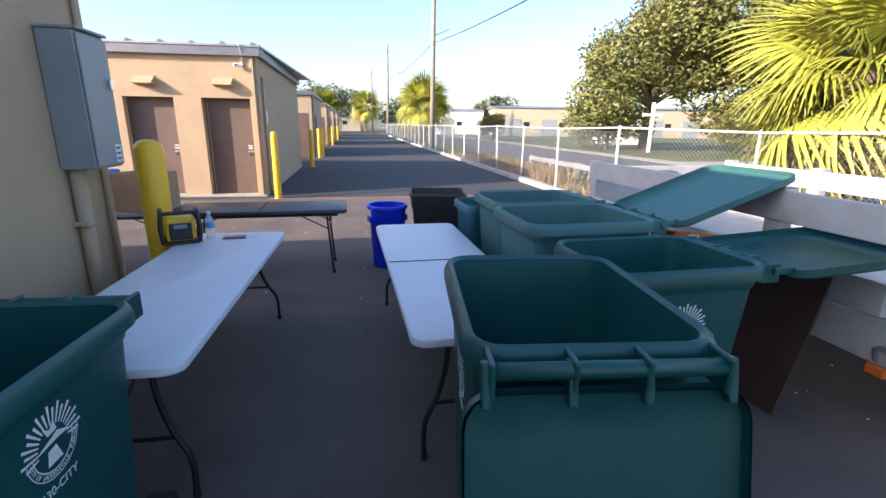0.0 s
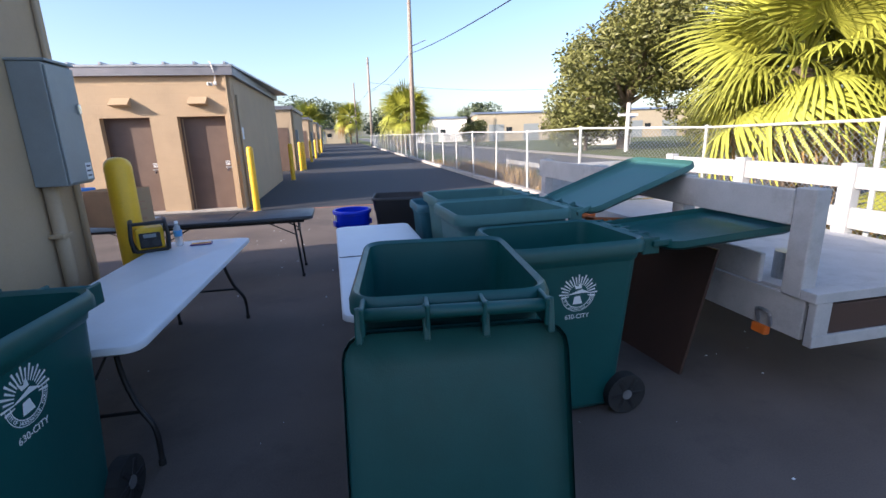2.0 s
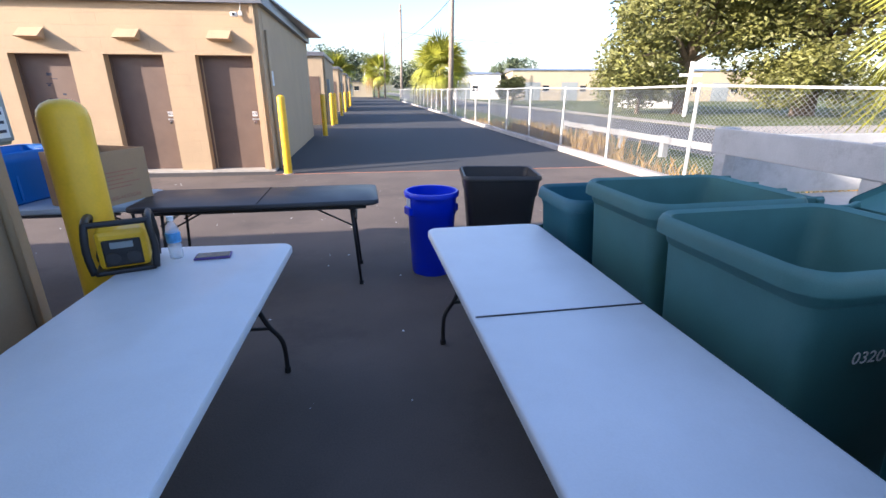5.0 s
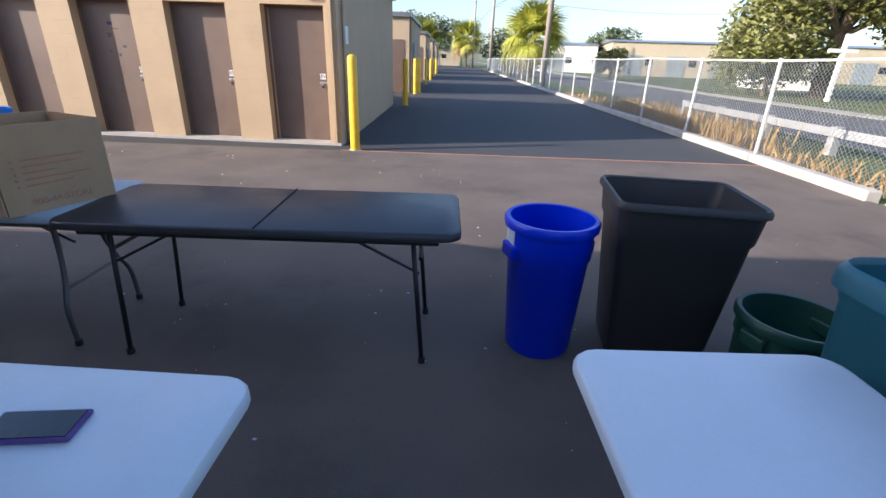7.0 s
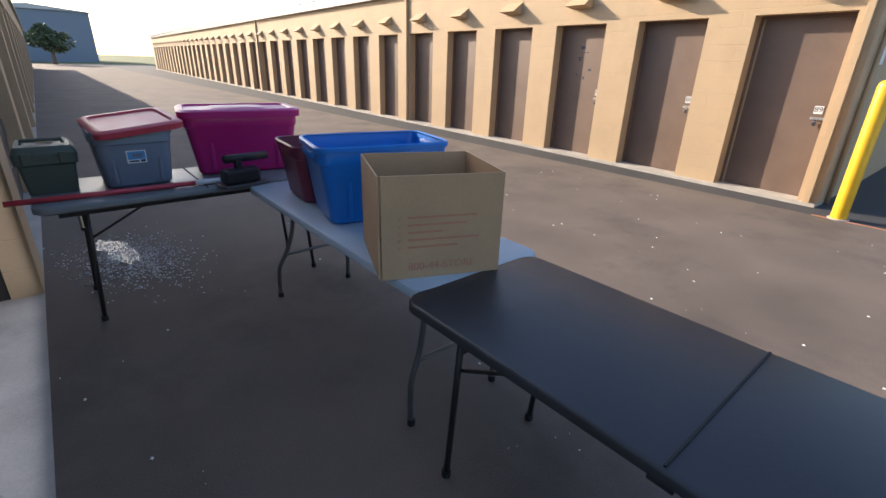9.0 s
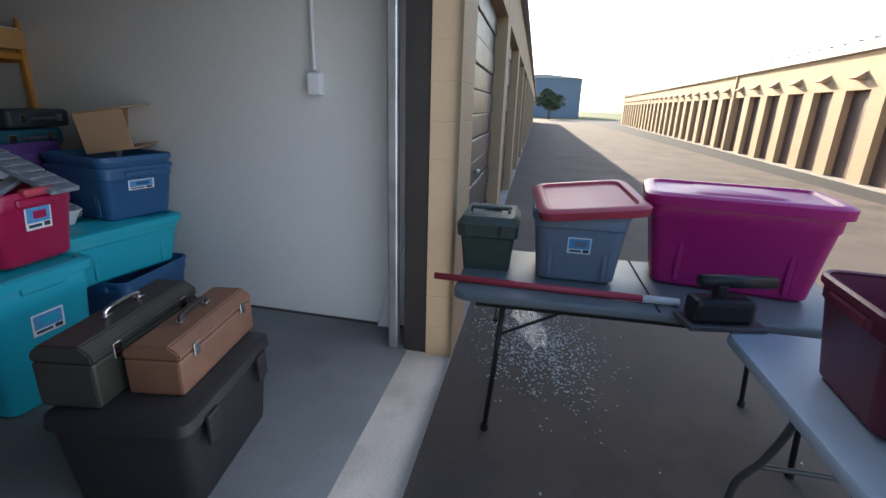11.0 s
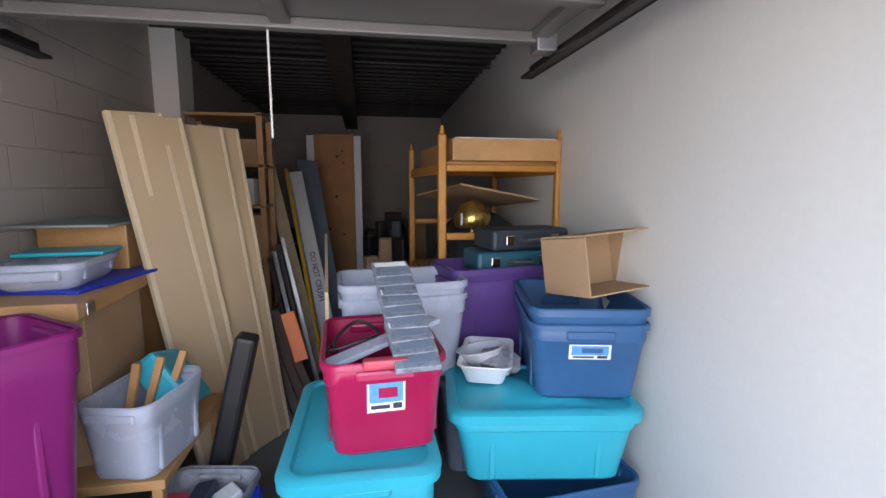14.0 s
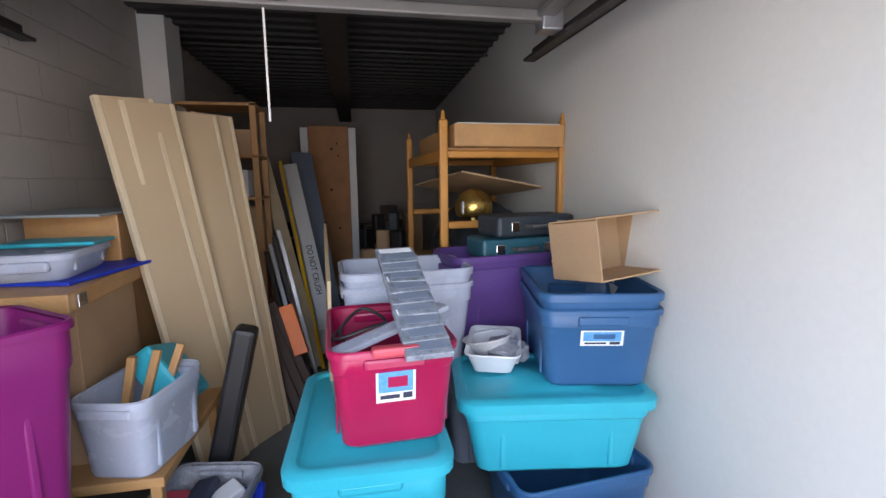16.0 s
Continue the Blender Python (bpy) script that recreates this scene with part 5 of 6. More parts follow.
bmesh.ops.create_uvsphere(bm, u_segments=24, v_segments=14, radius=0.13)
for v in bm.verts:
    v.co.z = max(v.co.z, -0.06)
part("shade", bm, "gold", gl, smooth=True)
part("tag", B(0.1, 0.1, -0.03, 0.11, 0.14, 0.05, 0.002), "label_white", gl, "white paper tag")
part("stem", tube(bmesh.new(), (0, 0, -0.42), (0, 0, -0.05), 0.02), "gold", gl)
tp = thing("folded_tarp", pose(-3.4, 0.0, F0 + 0.945), "dark folded tarp pile in the rack", "tarp")
bm = bmesh.new()
bmesh.ops.create_grid(bm, x_segments=18, y_segments=24, size=0.5)
for v in bm.verts:
    v.co.x *= 0.6
    v.co.z = 0.45 * max(0, 1 - (v.co.x / 0.33) ** 2) ** 0.5 * max(0.0, 1 - (v.co.y / 0.52) ** 4) + 0.05 * noise.noise(v.co * 9)
part("tarp", bm, "purple_case", tp)
cr = thing("cardboard_sheet", pose(-3.35, 0.1, F0 + 1.5, 6, -10, 12), "flat sheet of tan cardboard in the rack", "cardboard")
part("sheet", B(-0.3, -0.45, 0, 0.32, 0.4, 0.012), "cardboard", cr)
for x, y, z, rz, c1, lab in ((-3.38, 1.02, 1.3, 12, "purple_case", "grey plastic tool case with a steel latch"), (-3.32, 1.0, 1.18, 8, "teal_case", "dark teal power-tool case with red trim")):
    tc_ = thing("tool_case", pose(x, y, F0 + z - 0.05, 0, 0, rz), lab, "tool case")
    part("shell", B(-0.24, -0.12, 0, 0.24, 0.12, 0.11, 0.02), c1, tc_)
    part("handle", pipe([(-0.07, 0.12, 0.055), (-0.06, 0.16, 0.055), (0.06, 0.16, 0.055), (0.07, 0.12, 0.055)], 0.011), "steel_leg", tc_)
    for s in (-0.14, 0.14):
        part("latch", B(s - 0.025, 0.121, 0.03, s + 0.025, 0.13, 0.08, 0.004), "chrome", tc_)

# boards, planks and ladder on the other side
def leaning(name, base, top, w, th, rz, material, label, category="board", edge=None):
    b, t_ = Vector(base), Vector(top)
    d = t_ - b
    L = d.length
    z = d.normalized()
    xx = Vector((math.cos(radians(rz)), math.sin(radians(rz)), 0))
    xx = (xx - z * xx.dot(z)).normalized()
    yy = z.cross(xx)
    m = Matrix((xx, yy, z)).transposed().to_4x4()
    m.translation = b
    t = thing(name, m, label, category)
    if edge:
        part("panel", B(-w / 2 + 0.012, -th / 2, 0, w / 2 - 0.012, th / 2, L, 0.003), material, t)
        for s in (-1, 1):
            part("edge_strip", B(s * w / 2 - 0.012, -th / 2 - 0.002, 0, s * w / 2 + 0.012, th / 2 + 0.002, L, 0.002), edge, t)
    else:
        part("board", B(-w / 2, -th / 2, 0, w / 2, th / 2, L, 0.004), material, t)
    return t


for k, (bx_, by_, tx_, ty_, tz_) in enumerate(((-1.64, 0.93, -1.24, 0.86, 1.98), (-1.67, 0.85, -1.31, 0.78, 1.97), (-1.78, 0.68, -1.44, 0.5, 1.96), (-1.82, 0.6, -1.5, 0.38, 1.97))):
    leaning("leaning_door_panel", (bx_ - 0.08, by_, F0), (tx_ - 0.13, ty_, tz_), 0.25, 0.03, 52, "board_beige", "tall beige door panel with pale edges leaning on the wall", "panel", "board_edge")
leaning("plank", (-2.1, -0.4, F0), (-1.47, -1.9, 1.97), 0.12, 0.03, 0, "board_edge", "long pale wooden plank leaning in the clutter")
leaning("plank", (-2.15, -0.7, F0), (-1.7, -2.1, 1.75), 0.14, 0.06, 0, "label_white", "long white carton tube leaning in the clutter")
leaning("plank", (-2.22, -0.9, F0), (-1.85, -2.3, 1.9), 0.24, 0.05, 20, "tote_grey", "long grey board leaning in the clutter")
leaning("plank", (-2.15, -0.35, F0), (-1.66, -2.0, 1.8), 0.03, 0.02, 0, "yellow", "thin yellow strip leaning in the clutter")
wbox = leaning("long_carton", (-2.18, -0.55, 0.3), (-1.78, -1.9, 1.75), 0.13, 0.05, 0, "plastic_white", "long white carton printed DO NOT CRUSH", "carton")
part("printed_words", text_bm("DO NOT CRUSH", 0.075, Matrix.Translation((0.0, 0.027, 0.62)) @ Matrix.Rotation(math.pi / 2, 4, "Y") @ Matrix.Rotation(-math.pi / 2, 4, "X")), "ink", wbox)
for k in range(4):
    leaning("metal_strip", (-1.98 - 0.04 * k, -0.1 - 0.05 * k, F0), (-1.72 - 0.035 * k, -0.55, 1.0 + 0.06 * k), 0.035, 0.02, 0, "galv" if k % 2 else "steel_dark", "thin metal strip leaning in a bundle", "strip")
for k in range(4):
    leaning("dark_slat", (-2.0 - 0.06 * k, 0.5 - 0.05 * k, F0), (-1.72 - 0.05 * k, 0.2, 0.75), 0.06, 0.02, 0, "brown_board", "dark brown slat leaning in a bundle", "slat")
saw = leaning("orange_tool", (-2.08, 0.42, 0.45), (-1.98, 0.3, 0.75), 0.09, 0.06, 0, "orange", "orange plastic tool handle in the clutter", "tool")
pw = thing("plywood_door", pose(-2.14, -3.0, F0), "tall knotty plywood panel with white side strips", "panel")
part("panel", B(-0.26, -0.02, 0, 0.26, 0.02, 2.28, 0.003), "plywood", pw)
for s in (-1, 1):
    part("edge_strip", B(s * 0.31 - 0.05, -0.035, 0, s * 0.31 + 0.045, 0.035, 2.26, 0.004), "plastic_white", pw)
kr = random.Random(8)
for k in range(7):
    kx, kz = kr.uniform(-0.2, 0.2), kr.uniform(0.9, 2.1)
    part("knot", tube(bmesh.new(), (kx, 0.0205, kz), (kx, 0.022, kz), kr.uniform(0.012, 0.03), 12), "brown_board", pw)
sh = thing("wooden_shelf", pose(-1.36, -0.9, F0), "open pine shelving unit filled with boxes", "shelf")
for x in (-0.3, 0.3):
    for y in (-0.2, 0.2):
        part("upright", B(x - 0.025, y - 0.02, 0, x + 0.025, y + 0.02, 2.2, 0.004), "wood_honey", sh)
for z in (0.45, 0.95, 1.4, 1.75, 2.17):
    part("shelf", B(-0.325, -0.22, z, 0.325, 0.22, z + 0.025, 0.003), "wood_honey", sh)
carton(-1.6 + 0.2, -0.85, F0 + 0.976, 4, 0.5, 0.36, 0.36, "closed tan cardboard box with a white label on the shelf", closed=True)
lb = thing("paper_label", pose(-1.5, -0.664, F0 + 1.12), "white printed shipping label on the box", "label")
part("sheet", B(-0.06, -0.0, 0.0, 0.06, 0.002, 0.17), "label_white", lb)
for j in range(3):
    part("printed_bar", B(-0.045, 0.002, 0.03 + 0.045 * j, 0.045, 0.003, 0.05 + 0.045 * j), "ink", lb)
carton(-1.45, -0.85, F0 + 1.426, -6, 0.3, 0.3, 0.22, "small white carton on the shelf", closed=True, color="plastic_white")
carton(-1.4, -0.85, F0 + 1.776, 6, 0.42, 0.32, 0.2, "dusty brown box on the top shelf", closed=True)
carton(-1.4, -0.88, F0 + 0.476, 2, 0.5, 0.34, 0.34, "dark red storage box low on the shelf", closed=True, color="tote_maroon")
# far clutter by the back wall
fr = random.Random(12)
for k in range(16):
    x = -3.3 + (k % 8) * 0.3
    y = -4.2 + (k // 8) * 0.7 + fr.uniform(-0.1, 0.1)
    hh = fr.uniform(0.5, 1.15)
    carton(x, y, F0, fr.uniform(-8, 8), 0.26, 0.34, hh, "dim stacked box at the back of the unit", closed=True, color=fr.choice(["cardboard", "purple_case", "tote_grey", "brown_board", "bin_grey"]))
for k in range(9):
    x = -2.75 + 0.06 * k
    b_ = thing("bric_a_brac", pose(-2.9 + (k % 3) * 0.16, -2.5 + (k // 3) * 0.5, F0, 0, 0, k * 25), "dim upright household oddment in the clutter", "clutter")
    part("piece", B(-0.07, -0.06, 0, 0.07, 0.06, fr.uniform(0.7, 1.35), 0.02), fr.choice(["black", "purple_case", "cardboard", "plastic_white"]), b_)

# east-side pile: table, drawers, folders
dk = thing("wooden_table", pose(-1.32, 1.5, F0), "light wooden work table in the pile", "table")
part("tabletop", B(-0.4, -0.6, 0.42, 0.4, 0.18, 0.46, 0.005), "wood_honey", dk)
for x in (-0.36, 0.36):
    for y in (-0.55, 0.14):
        part("leg", B(x - 0.02, y - 0.02, 0, x + 0.02, y + 0.02, 0.42, 0.004), "wood_honey", dk)
carton(-1.2, 1.26, F0 + 0.461, 4, 0.38, 0.56, 0.62, "brown cardboard box on the work table", closed=True)
dr = thing("shallow_wooden_tray", pose(-1.19, 1.25, F0 + 1.09, 0, 0, 3), "shallow honey-coloured wooden tray with a metal clasp", "tray")
part("tray", B(-0.24, -0.38, 0, 0.24, 0.38, 0.07, 0.006), "wood_honey", dr)
part("clasp", B(-0.255, 0.28, 0.01, -0.241, 0.34, 0.06, 0.003), "chrome", dr)
fo = thing("blue_folder", pose(-1.21, 1.16, F0 + 1.162, 0, 0, -10), "bright blue plastic folder on the drawer", "folder")
part("folder", B(-0.22, -0.3, 0, 0.24, 0.28, 0.015, 0.003), "cloth_blue", fo)
flat = tote("", -1.2, 1.27, F0 + 1.178, 96, 0.46, 0.34, 0.11, "tote_clear", "flat clear box with a turquoise lid on the folder")
part("lid", B(-0.23, -0.17, 0.111, 0.0, 0.17, 0.128, 0.006), "tote_cyan", flat, "turquoise plastic lid")
wd = thing("wooden_chest", pose(-1.13, 0.78, F0), "brown wooden chest with a dark glass sheet on top", "chest")
part("body", B(-0.2, -0.25, 0, 0.2, 0.17, 1.4, 0.006), "wood_honey", wd)
part("glass_top", B(-0.215, -0.3, 1.402, 0.215, 0.36, 1.415, 0.003), "panel_grey", wd)
tote("", -1.6, 1.5, F0 + 0.461, 78, 0.42, 0.3, 0.32, "tote_clear", "clear tub of paint rollers and wooden handles")
for k in range(3):
    leaning("paint_stick", (-1.6 + 0.05 * k, 1.5, F0 + 0.5), (-1.7 + 0.07 * k, 1.34 + 0.06 * k, F0 + 0.86), 0.03, 0.03, 0, "wood_honey", "wooden tool handle standing in the tub", "handle")
tq = thing("turquoise_case", pose(-1.62, 1.28, F0 + 0.7, 20, 35, 10), "turquoise plastic case wedged in the pile", "case")
part("case", B(-0.06, -0.14, -0.14, 0.06, 0.14, 0.14, 0.02), "tote_cyan", tq)
bl = thing("black_stand", pose(-1.72, 1.2, F0, 0, -14, 0), "dark folded stand leaning in the pile", "stand")
part("pole", B(-0.05, -0.06, 0, 0.05, 0.06, 0.9, 0.02), "black", bl)
tote("", -1.78, 1.62, F0, 80, 0.55, 0.4, 0.3, "bag_grey", "grey open bin of small items on the floor")
for k in range(8):
    s_ = thing("small_item", pose(-1.95 + 0.09 * (k % 4), 1.5 + 0.14 * (k // 4), F0 + 0.2 + 0.02 * (k % 3), 20 * (k % 3) - 20, 15, 37 * k), "small printed package in the grey bin", "package")
    part("packet", B(-0.08, -0.05, -0.02, 0.08, 0.05, 0.02, 0.006), ("cloth_blue", "label_white", "ink", "lid_red", "cardboard", "book", "cloth_blue", "black")[k], s_)
tote("", -1.03, 1.76, F0 + 0.461, 90, 0.24, 0.25, 0.68, "tote_grey", "slate grey tote beside the magenta tote", lid="tote_grey")
tote("", -1.03, 1.76, F0 + 1.165, 90, 0.24, 0.24, 0.42, "tote_clear", "clear tote stacked on the slate grey tote")

# metal cases at the doorway
ch = thing("footlocker", pose(-2.27, 2.93, F0, 0, 0, 8), "black plastic trunk at the doorway of the unit", "footlocker")
bm = bmesh.new()
loft(bm, [rrect(0.6, 0.44, 0.04, 0), rrect(0.66, 0.5, 0.05, 0.36), rrect(0.69, 0.53, 0.05, 0.37), rrect(0.68, 0.52, 0.05, 0.41), rrect(0.64, 0.48, 0.05, 0.42)])
soft(part("body", bm, "black", ch), 30)
for s in (-1, 1):
    part("latch", B(s * 0.2 - 0.04, 0.262, 0.26, s * 0.2 + 0.04, 0.28, 0.38, 0.006), "black", ch)


def metal_case(x, y, z, rz, L, W, h, color, label):
    t = thing("metal_case", pose(x, y, z, 0, 0, rz), label, "case")
    part("base", B(-L / 2, -W / 2, 0, L / 2, W / 2, h * 0.72, 0.012), color, t)
    bm = bmesh.new()
    prof = [(-W / 2, h * 0.73), (-W / 2, h * 0.86), (-W * 0.32, h), (W * 0.32, h), (W / 2, h * 0.86), (W / 2, h * 0.73)]
    loft(bm, [[(sx * L / 2, a, b) for a, b in prof] for sx in (-1, 1)])
    bmesh.ops.bevel(bm, geom=bm.edges[:], offset=0.006, segments=2, affect="EDGES")
    part("lid", bm, color, t)
    part("handle", pipe(smooth_path([(-0.09, 0, h), (-0.075, 0, h + 0.03), (0.075, 0, h + 0.03), (0.09, 0, h)], 5), 0.009), "chrome" if color == "suit_dark" else "black", t, smooth=True)
    for s in (-1, 1):
        part("handle_mount", B(s * 0.09 - 0.02, -0.014, h, s * 0.09 + 0.02, 0.014, h + 0.012, 0.003), "chrome", t)
        part("clasp", B(s * L * 0.32 - 0.02, W / 2 + 0.001, h * 0.6, s * L * 0.32 + 0.02, W / 2 + 0.008, h * 0.85, 0.003), "chrome", t)
    return t


metal_case(-2.37, 2.98, F0 + 0.421, 8, 0.56, 0.21, 0.2, "suit_brown", "worn brown metal tool case with a carry handle")
metal_case(-2.27, 2.75, F0 + 0.421, 8, 0.62, 0.22, 0.24, "suit_dark", "dark olive metal tool case with a chrome handle")

# ---- plants ----
def fan_mesh(name, material, blades, R, droop, seed):
    """A fan palm frond: stalk and pleated blades, growing along +x."""
    rg = random.Random(seed)
    v, fc = [], []

    def strip(pts, widths, up):
        k = len(v)
        for p, w_, u in zip(pts, widths, up):
            v.extend([tuple(p - u * w_), tuple(p + Vector((0, 0, w_ * 0.35))), tuple(p + u * w_)])
        for i in range(len(pts) - 1):
            for j in range(2):
                fc.append((k + 3 * i + j, k + 3 * i + j + 1, k + 3 * i + 4 + j, k + 3 * i + 3 + j))
    st_ = 0.75 * R
    strip([Vector((st_ * t, 0, -0.06 * t * t)) for t in (0, 0.5, 1)], (0.02, 0.016, 0.012), [Vector((0, 1, 0))] * 3)
    o_ = Vector((st_, 0, -0.06))
    for b in range(blades):
        a = radians(-128 + 256 * b / (blades - 1)) + rg.uniform(-0.03, 0.03)
        L = R * (0.95 - 0.22 * abs(a) / 2.2) * rg.uniform(0.88, 1.08)
        d = Vector((math.cos(a), math.sin(a), 0))
        u = Vector((-math.sin(a), math.cos(a), 0))
        pts = [o_ + d * (L * t) + Vector((0, 0, 0.1 * L * t - droop * L * t ** 2.6)) for t in (0.02, 0.25, 0.5, 0.72, 0.88, 1.0)]
        strip(pts, (0.006, 0.024, 0.027, 0.019, 0.01, 0.002), [u] * 6)
    me = bpy.data.meshes.new(name)
    me.from_pydata(v, [], fc)
    me.materials.append(M[material])
    return me


FANS = [fan_mesh("frond", "palm", 34, 0.95, dr_, i) for i, dr_ in enumerate((0.35, 0.6, 0.9))]
DEAD = fan_mesh("frond", "palm_dead", 22, 0.8, 1.2, 9)


def palm(x, y, h, scale, n, seed, label):
    rg = random.Random(seed)
    t = thing("palm_tree", pose(x, y, -0.05), label, "palm", "cabbage palms behind the fence")
    bm = bmesh.new()
    rings = []
    for i in range(14):
        z = h * i / 13
        r = (0.2 - 0.04 * i / 13) * (1 + 0.1 * (i % 2))
        rings.append([(r * math.cos(a), r * math.sin(a), z) for a in [2 * math.pi * k / 14 for k in range(14)]])
    loft(bm, rings)
    part("trunk", bm, "bark", t)
    for i in range(n):
        yaw = i * 137.5 + rg.uniform(-12, 12)
        u = i / n
        pitch = 80 - 125 * u + rg.uniform(-10, 10)
        dead = u > 0.86
        ob = new("frond", DEAD if dead else FANS[min(2, int(u * 3.2))])
        ob.parent = t
        s = scale * rg.uniform(0.8, 1.15)
        ob.matrix_local = Matrix.Translation((0, 0, h - 0.25 * u)) @ Matrix.Rotation(radians(yaw), 4, "Z") @ Matrix.Rotation(radians(-pitch), 4, "Y") @ Matrix.Rotation(rg.uniform(-0.5, 0.5), 4, "X") @ Matrix.Diagonal((s, s, s, 1))
    return t


palm(8.7, 5.9, 2.6, 1.25, 60, 1, "low cabbage palm with sunlit yellow-green fan leaves")
palm(10.6, 4.4, 3.2, 1.4, 54, 2, "cabbage palm with drooping sunlit fan leaves")
palm(9.3, 3.6, 0.7, 0.9, 26, 5, "short young palm clump behind the fence")
palm(8.6, 50.0, 3.6, 2.2, 40, 3, "distant cabbage palm beside the lane")
palm(-4.0, 92.0, 4.5, 2.6, 34, 4, "distant palm beyond the storage buildings")
palm(4.0, 100.0, 5.0, 2.6, 34, 6, "distant palm beyond the storage buildings")


def tree(x, y, h, r, n, leaf, material, seed, label, trunk=True, category="tree"):
    rg = random.Random(seed)
    t = thing("oak_tree", pose(x, y, -0.05), label, category)
    nb = []
    bm = bmesh.new()
    base_h = h * 0.32
    tube(bm, (0, 0, 0), (0.1, 0, base_h), 0.045 * h, 10, 0.033 * h)
    cl = []
    for i in range(16):
        a = i * 2.4
        u = rg.uniform(0.25, 1.0)
        p = Vector((math.cos(a) * r * 0.72 * u, math.sin(a) * r * 0.72 * u, h * rg.uniform(0.42, 0.86) - 0.12 * h * u))
        mid = Vector((0.1, 0, base_h)).lerp(p, 0.5) + Vector((0, 0, 0.04 * h))
        tube(bm, (0.1, 0, base_h * 0.92), mid, 0.018 * h, 7, 0.011 * h)
        tube(bm, mid, p, 0.011 * h, 6, 0.003 * h)
        cl.append((p, r * rg.uniform(0.26, 0.46)))
    part("trunk", bm, "bark", t)
    v, fc = [], []
    for i in range(n):
        c_, cr_ = cl[rg.randrange(len(cl))]
        d = Vector((rg.gauss(0, 1), rg.gauss(0, 1), rg.gauss(0, 1))).normalized() * cr_ * rg.uniform(0.45, 1.05) ** 0.6
        d.z *= 0.75
        p = c_ + d
        a = Vector((rg.uniform(-1, 1), rg.uniform(-1, 1), rg.uniform(-0.6, 0.6))).normalized() * leaf * rg.uniform(0.6, 1.4)
        b = a.orthogonal().normalized() * leaf * 0.42
        b.rotate(Matrix.Rotation(rg.uniform(0, 3), 3, a))
        k = len(v)
        v.extend([tuple(p - a), tuple(p + b), tuple(p + a), tuple(p - b)])
        fc.append((k, k + 1, k + 2, k + 3))
    me = bpy.data.meshes.new("crown")
    me.from_pydata(v, [], fc)
    me.materials.append(M[material])
    c_ = new("crown", me)
    c_.parent = t
    c_["kind"] = "stuff"
    return t


tree(23.5, 33.0, 11.5, 7.5, 26000, 0.19, "leaf", 1, "broad live oak with sunlit brown-green leaves")
tree(20.5, 33.5, 3.6, 4.2, 7000, 0.15, "leaf", 11, "low sunlit shrub thicket beneath the oak", category="shrub")
tree(29.0, 29.0, 4.5, 5.0, 8000, 0.17, "leaf", 12, "dense shrub thicket behind the palms", category="shrub")
tree(31.0, 30.0, 13.5, 9.0, 22000, 0.22, "leaf", 2, "tall dark oak behind the palms")
tree(17.5, 54.0, 3.2, 2.2, 3000, 0.14, "leaf", 3, "small roadside tree in front of the warehouse")
tree(30.0, 95.0, 9.0, 5.0, 4000, 0.3, "leaf_far", 4, "distant tree behind the warehouse")
tree(14.0, 120.0, 8.0, 7.0, 4000, 0.35, "leaf_far", 5, "distant dark tree on the skyline")
tree(-5.0, 118.0, 11.0, 9.0, 5000, 0.4, "leaf_far", 6, "distant dark tree at the end of the lane")
tree(-74.0, 6.0, 5.0, 2.6, 2500, 0.25, "leaf_far", 7, "hazy tree at the end of the alley")
# weeds by the fence
bmv, bmf = [], []
wr = random.Random(20)
for i in range(2600):
    y = wr.choice([wr.uniform(9, 26), wr.uniform(12, 19), wr.uniform(0, 9)])
    x = (6.35 if y > 8.7 else 7.9) + abs(wr.gauss(0, 0.55))
    hh = wr.uniform(0.08, 0.28) if not 12 < y < 19 else wr.uniform(0.15, 0.6)
    a = wr.uniform(0, 6.28)
    dx, dy = 0.02 * math.cos(a), 0.02 * math.sin(a)
    lx, ly = wr.uniform(-0.15, 0.15), wr.uniform(-0.15, 0.15)
    k = len(bmv)
    bmv.extend([(x - dx, y - dy, -0.05), (x + dx, y + dy, -0.05), (x + dx * 0.8 + lx * 0.5, y + dy * 0.8 + ly * 0.5, hh * 0.6), (x - dx * 0.8 + lx * 0.5, y - dy * 0.8 + ly * 0.5, hh * 0.6), (x + lx, y + ly, hh)])
    bmf.extend([(k, k + 1, k + 2, k + 3), (k + 3, k + 2, k + 4)])
me = bpy.data.meshes.new("weeds")
me.from_pydata(bmv, [], bmf)
me.materials.append(M["palm_dead"])
tagged(new("weeds", me), "straw-coloured and green weeds along the fence", "weeds", kind="stuff")

# ---- distance ----
def warehouse(x, y, L, D, h, wall, label, rz=0):
    t = thing("warehouse", pose(x, y, 0, 0, 0, rz), label, "building")
    part("wall", B(0, 0, -0.1, L, D, h), wall, t)
    bm = bmesh.new()
    loft(bm, [[(-0.3, -0.3, h), (-0.3, D + 0.3, h), (-0.3, D / 2, h + 0.7)], [(L + 0.3, -0.3, h), (L + 0.3, D + 0.3, h), (L + 0.3, D / 2, h + 0.7)]])
    part("roof", bm, "roofmetal", t)
    for k in range(int(L / 6)):
        part("loading_door", B(2 + k * 6, -0.06, 0, 4.6 + k * 6, -0.001, 2.8), "panel_grey", t)
        w_ = part("window", B(5.0 + k * 6, -0.06, 1.4, 6.0 + k * 6, -0.001, 2.3), "glass_dark", t)
        part("sill", B(4.9 + k * 6, -0.12, 1.34, 6.1 + k * 6, -0.061, 1.4), "white_paint", w_)


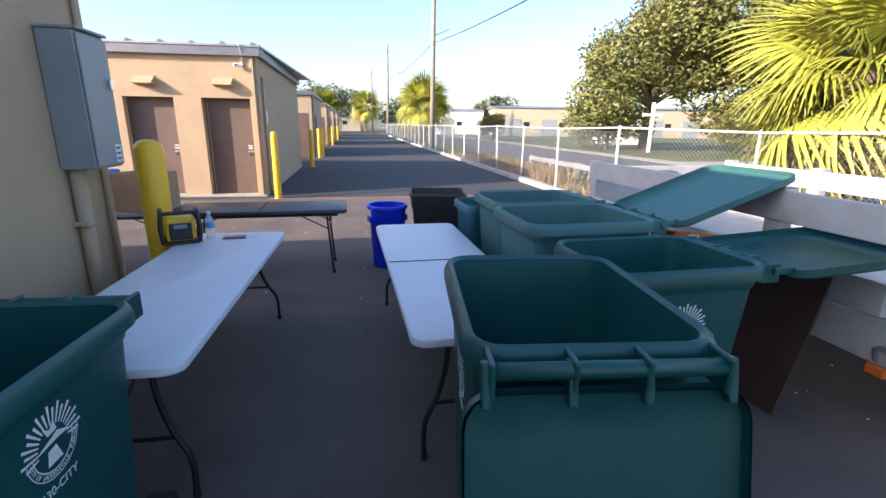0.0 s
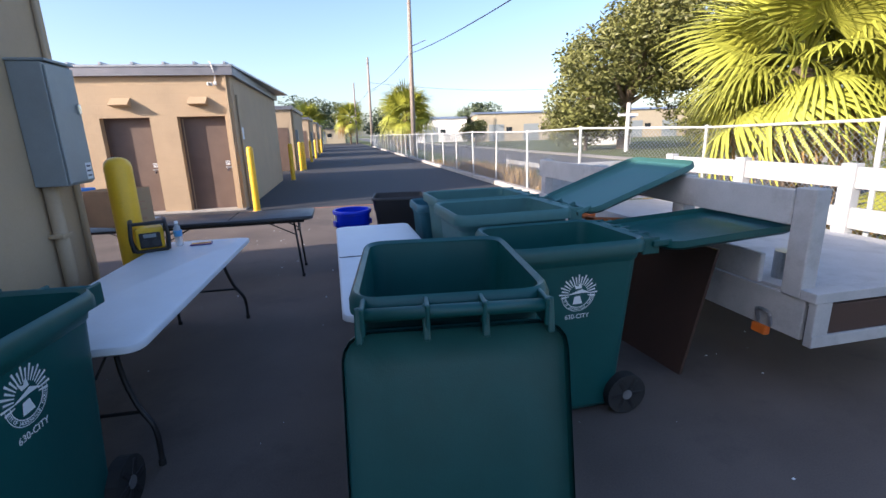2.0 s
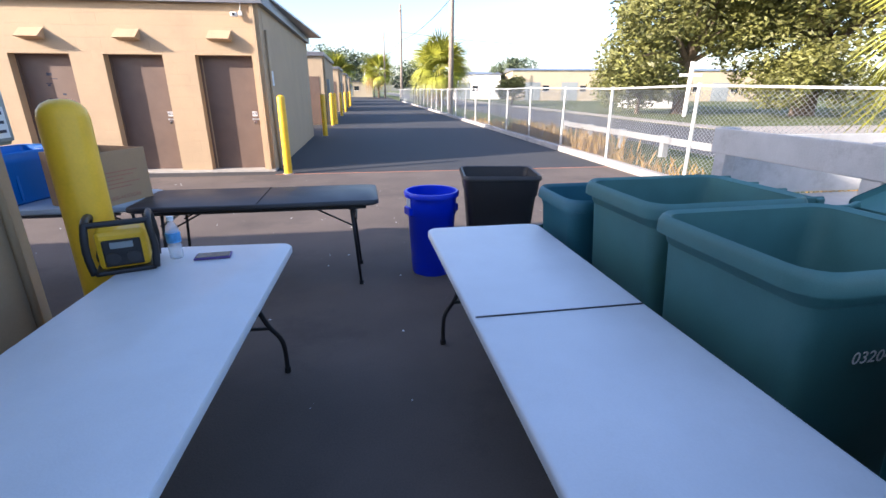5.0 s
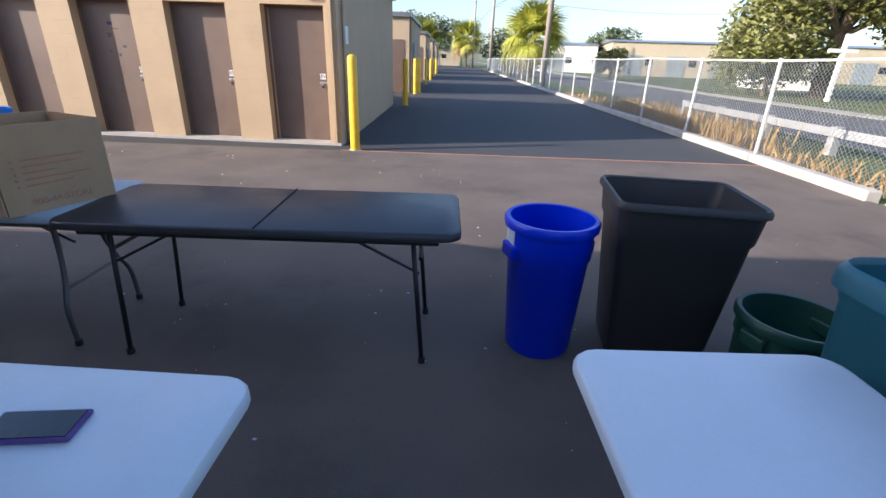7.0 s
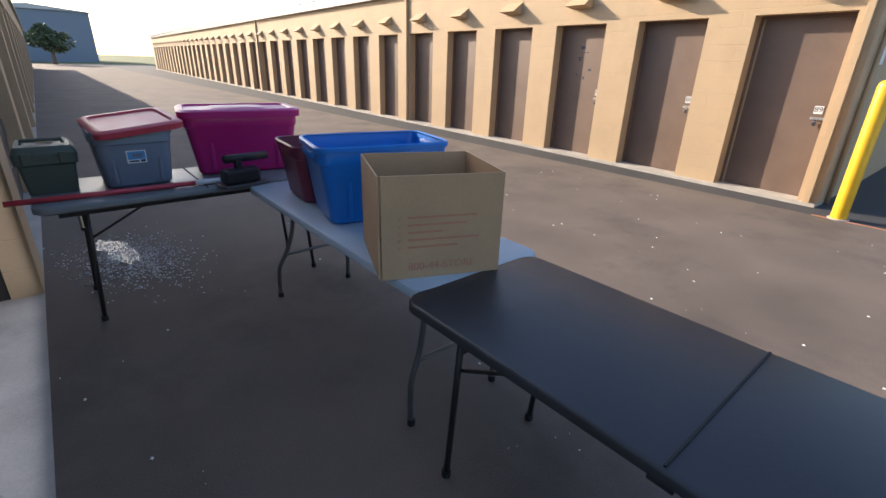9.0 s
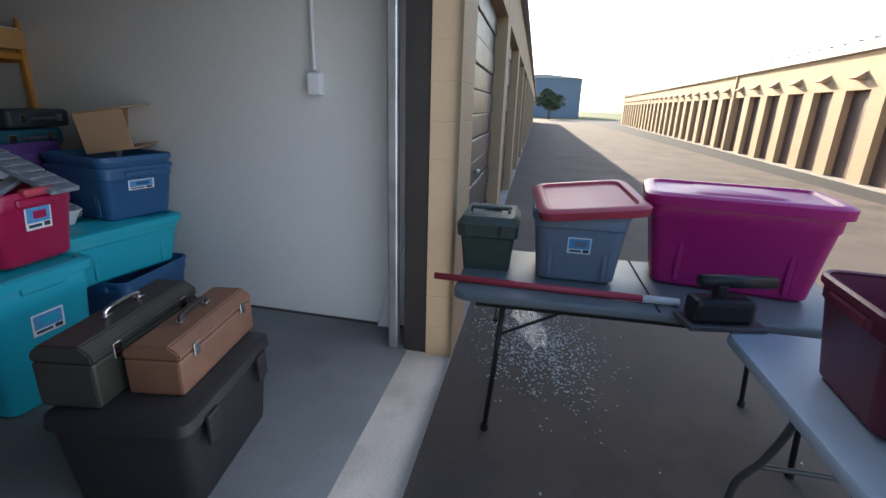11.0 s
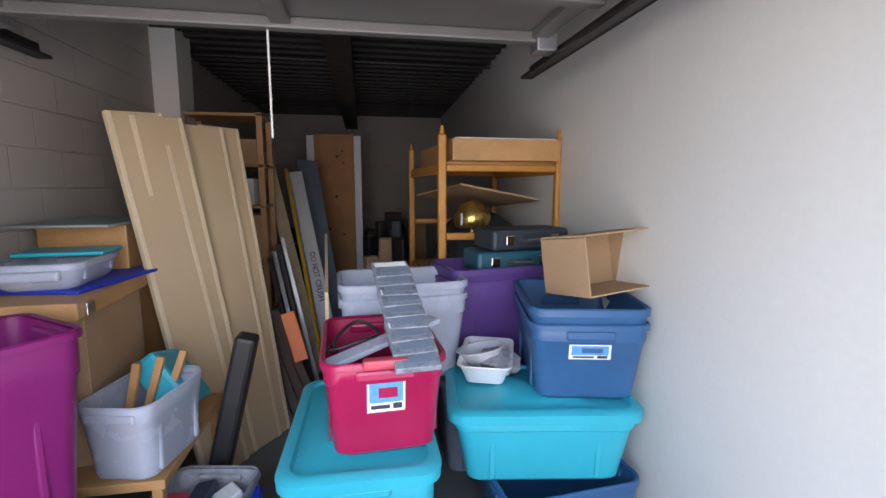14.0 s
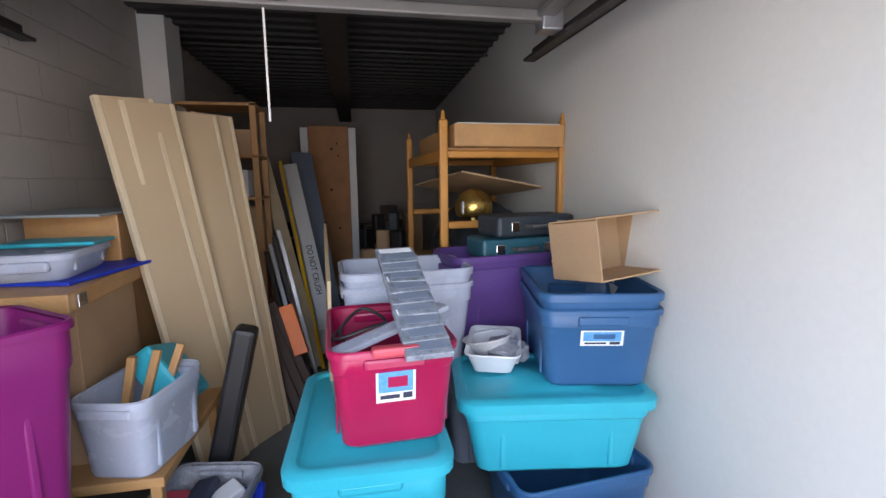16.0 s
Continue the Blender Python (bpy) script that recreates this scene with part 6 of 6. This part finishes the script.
warehouse(25, 78, 40, 20, 4.6, "shed_beige", "long beige metal warehouse across the road", -12)
warehouse(15.5, 88, 10, 18, 4.2, "white_paint", "white warehouse end across the road", -12)
warehouse(-6.0, 112, 9, 8, 3.2, "shed_beige", "small building at the end of the lane")
warehouse(-120, -2, 26, 14, 7.0, "tote_grey", "hazy blue-grey commercial block at the end of the alley")
warehouse(26, 44, 5, 4, 2.6, "white_paint", "small white shed behind the grass", -15)
warehouse(38, 22, 9, 7, 3.0, "white_paint", "white house across the road", -30)
cx = thing("wooden_cross", pose(21.4, 29.4, 0), "tall plain white wooden cross standing on the grass", "cross")
part("upright", B(-0.09, -0.09, -0.1, 0.09, 0.09, 3.3, 0.01), "white_paint", cx)
part("crossbeam", B(-0.75, -0.085, 2.4, 0.75, 0.085, 2.58, 0.01), "white_paint", cx)


def utility_pole(x, y, h, r, label):
    t = thing("utility_pole", pose(x, y, -0.1), label, "utility pole", "utility poles along the lane")
    part("pole", tube(bmesh.new(), (0, 0, 0), (0.1, 0, h), r, 12, r * 0.65), "pole_wood", t, smooth=True)
    part("crossarm", B(-0.06, -0.9, h - 0.9, 0.06, 0.9, h - 0.78, 0.01), "pole_wood", t)
    for s in (-0.75, 0, 0.75):
        part("insulator", tube(bmesh.new(), (0, s, h - 0.78), (0, s, h - 0.62), 0.04), "panel_grey", t)
    part("lamp_arm", tube(bmesh.new(), (0, 0, h * 0.62), (1.2, 0, h * 0.66), 0.03), "galv", t)


utility_pole(6.9, 34.5, 12.5, 0.19, "tall weathered wooden utility pole by the fence")
utility_pole(6.3, 70.0, 12.5, 0.2, "distant wooden utility pole with crossarm")
utility_pole(5.2, 98.0, 12.0, 0.2, "distant wooden utility pole")
for a, b, sag in (((6.9, 34.5, 7.2), (9.5, -14, 7.0), 1.0), ((6.9, 34.5, 7.2), (6.3, 70, 8.0), 0.5), ((6.3, 70, 8.0), (5.2, 98, 8.0), 0.5), ((6.3, 70, 9.0), (40, 75, 8.5), 0.7)):
    cb_ = thing("overhead_cable", pose(0, 0, 0), "black overhead cable strung between poles", "cable", "overhead cables", kind="structure")
    part("cable", pipe([Vector(a).lerp(Vector(b), t / 16) - Vector((0, 0, sag * 4 * (t / 16) * (1 - t / 16))) for t in range(17)], 0.022, 6), "black", cb_)
sg = thing("roadside_sign", pose(3.2, 104, 0), "white roadside sign board with unreadable dark lines", "sign")
part("post", B(-0.1, -0.1, 0, 0.1, 0.1, 4.0), "steel_dark", sg)
part("board", B(-1.9, -0.15, 3.6, 1.9, 0.15, 5.8, 0.03), "label_white", sg)
for j in range(3):
    part("printed_bar", B(-1.5, -0.17, 4.0 + j * 0.55, 1.4 - 0.3 * j, -0.152, 4.28 + j * 0.55), "ink", sg)

# loose grit and litter on the asphalt
gr_ = random.Random(31)
vs2, fs2 = [], []
for i in range(300):
    x, y = gr_.uniform(-4, 4.5), gr_.uniform(0.5, 10)
    s = gr_.choice([0.003, 0.004, 0.006, 0.011])
    k = len(vs2)
    ang = gr_.uniform(0, 6)
    for a in range(4):
        vs2.append((x + s * math.cos(ang + a * 1.57), y + s * math.sin(ang + a * 1.57) * 0.7, 0.001))
    vs2.append((x, y, s * 0.8))
    for a in range(4):
        fs2.append((k + a, k + (a + 1) % 4, k + 4))
me = bpy.data.meshes.new("grit")
me.from_pydata(vs2, [], fs2)
me.materials.append(M["label_white"])
tagged(new("grit", me), "scattered pale grit and litter on the asphalt", "grit", kind="stuff")
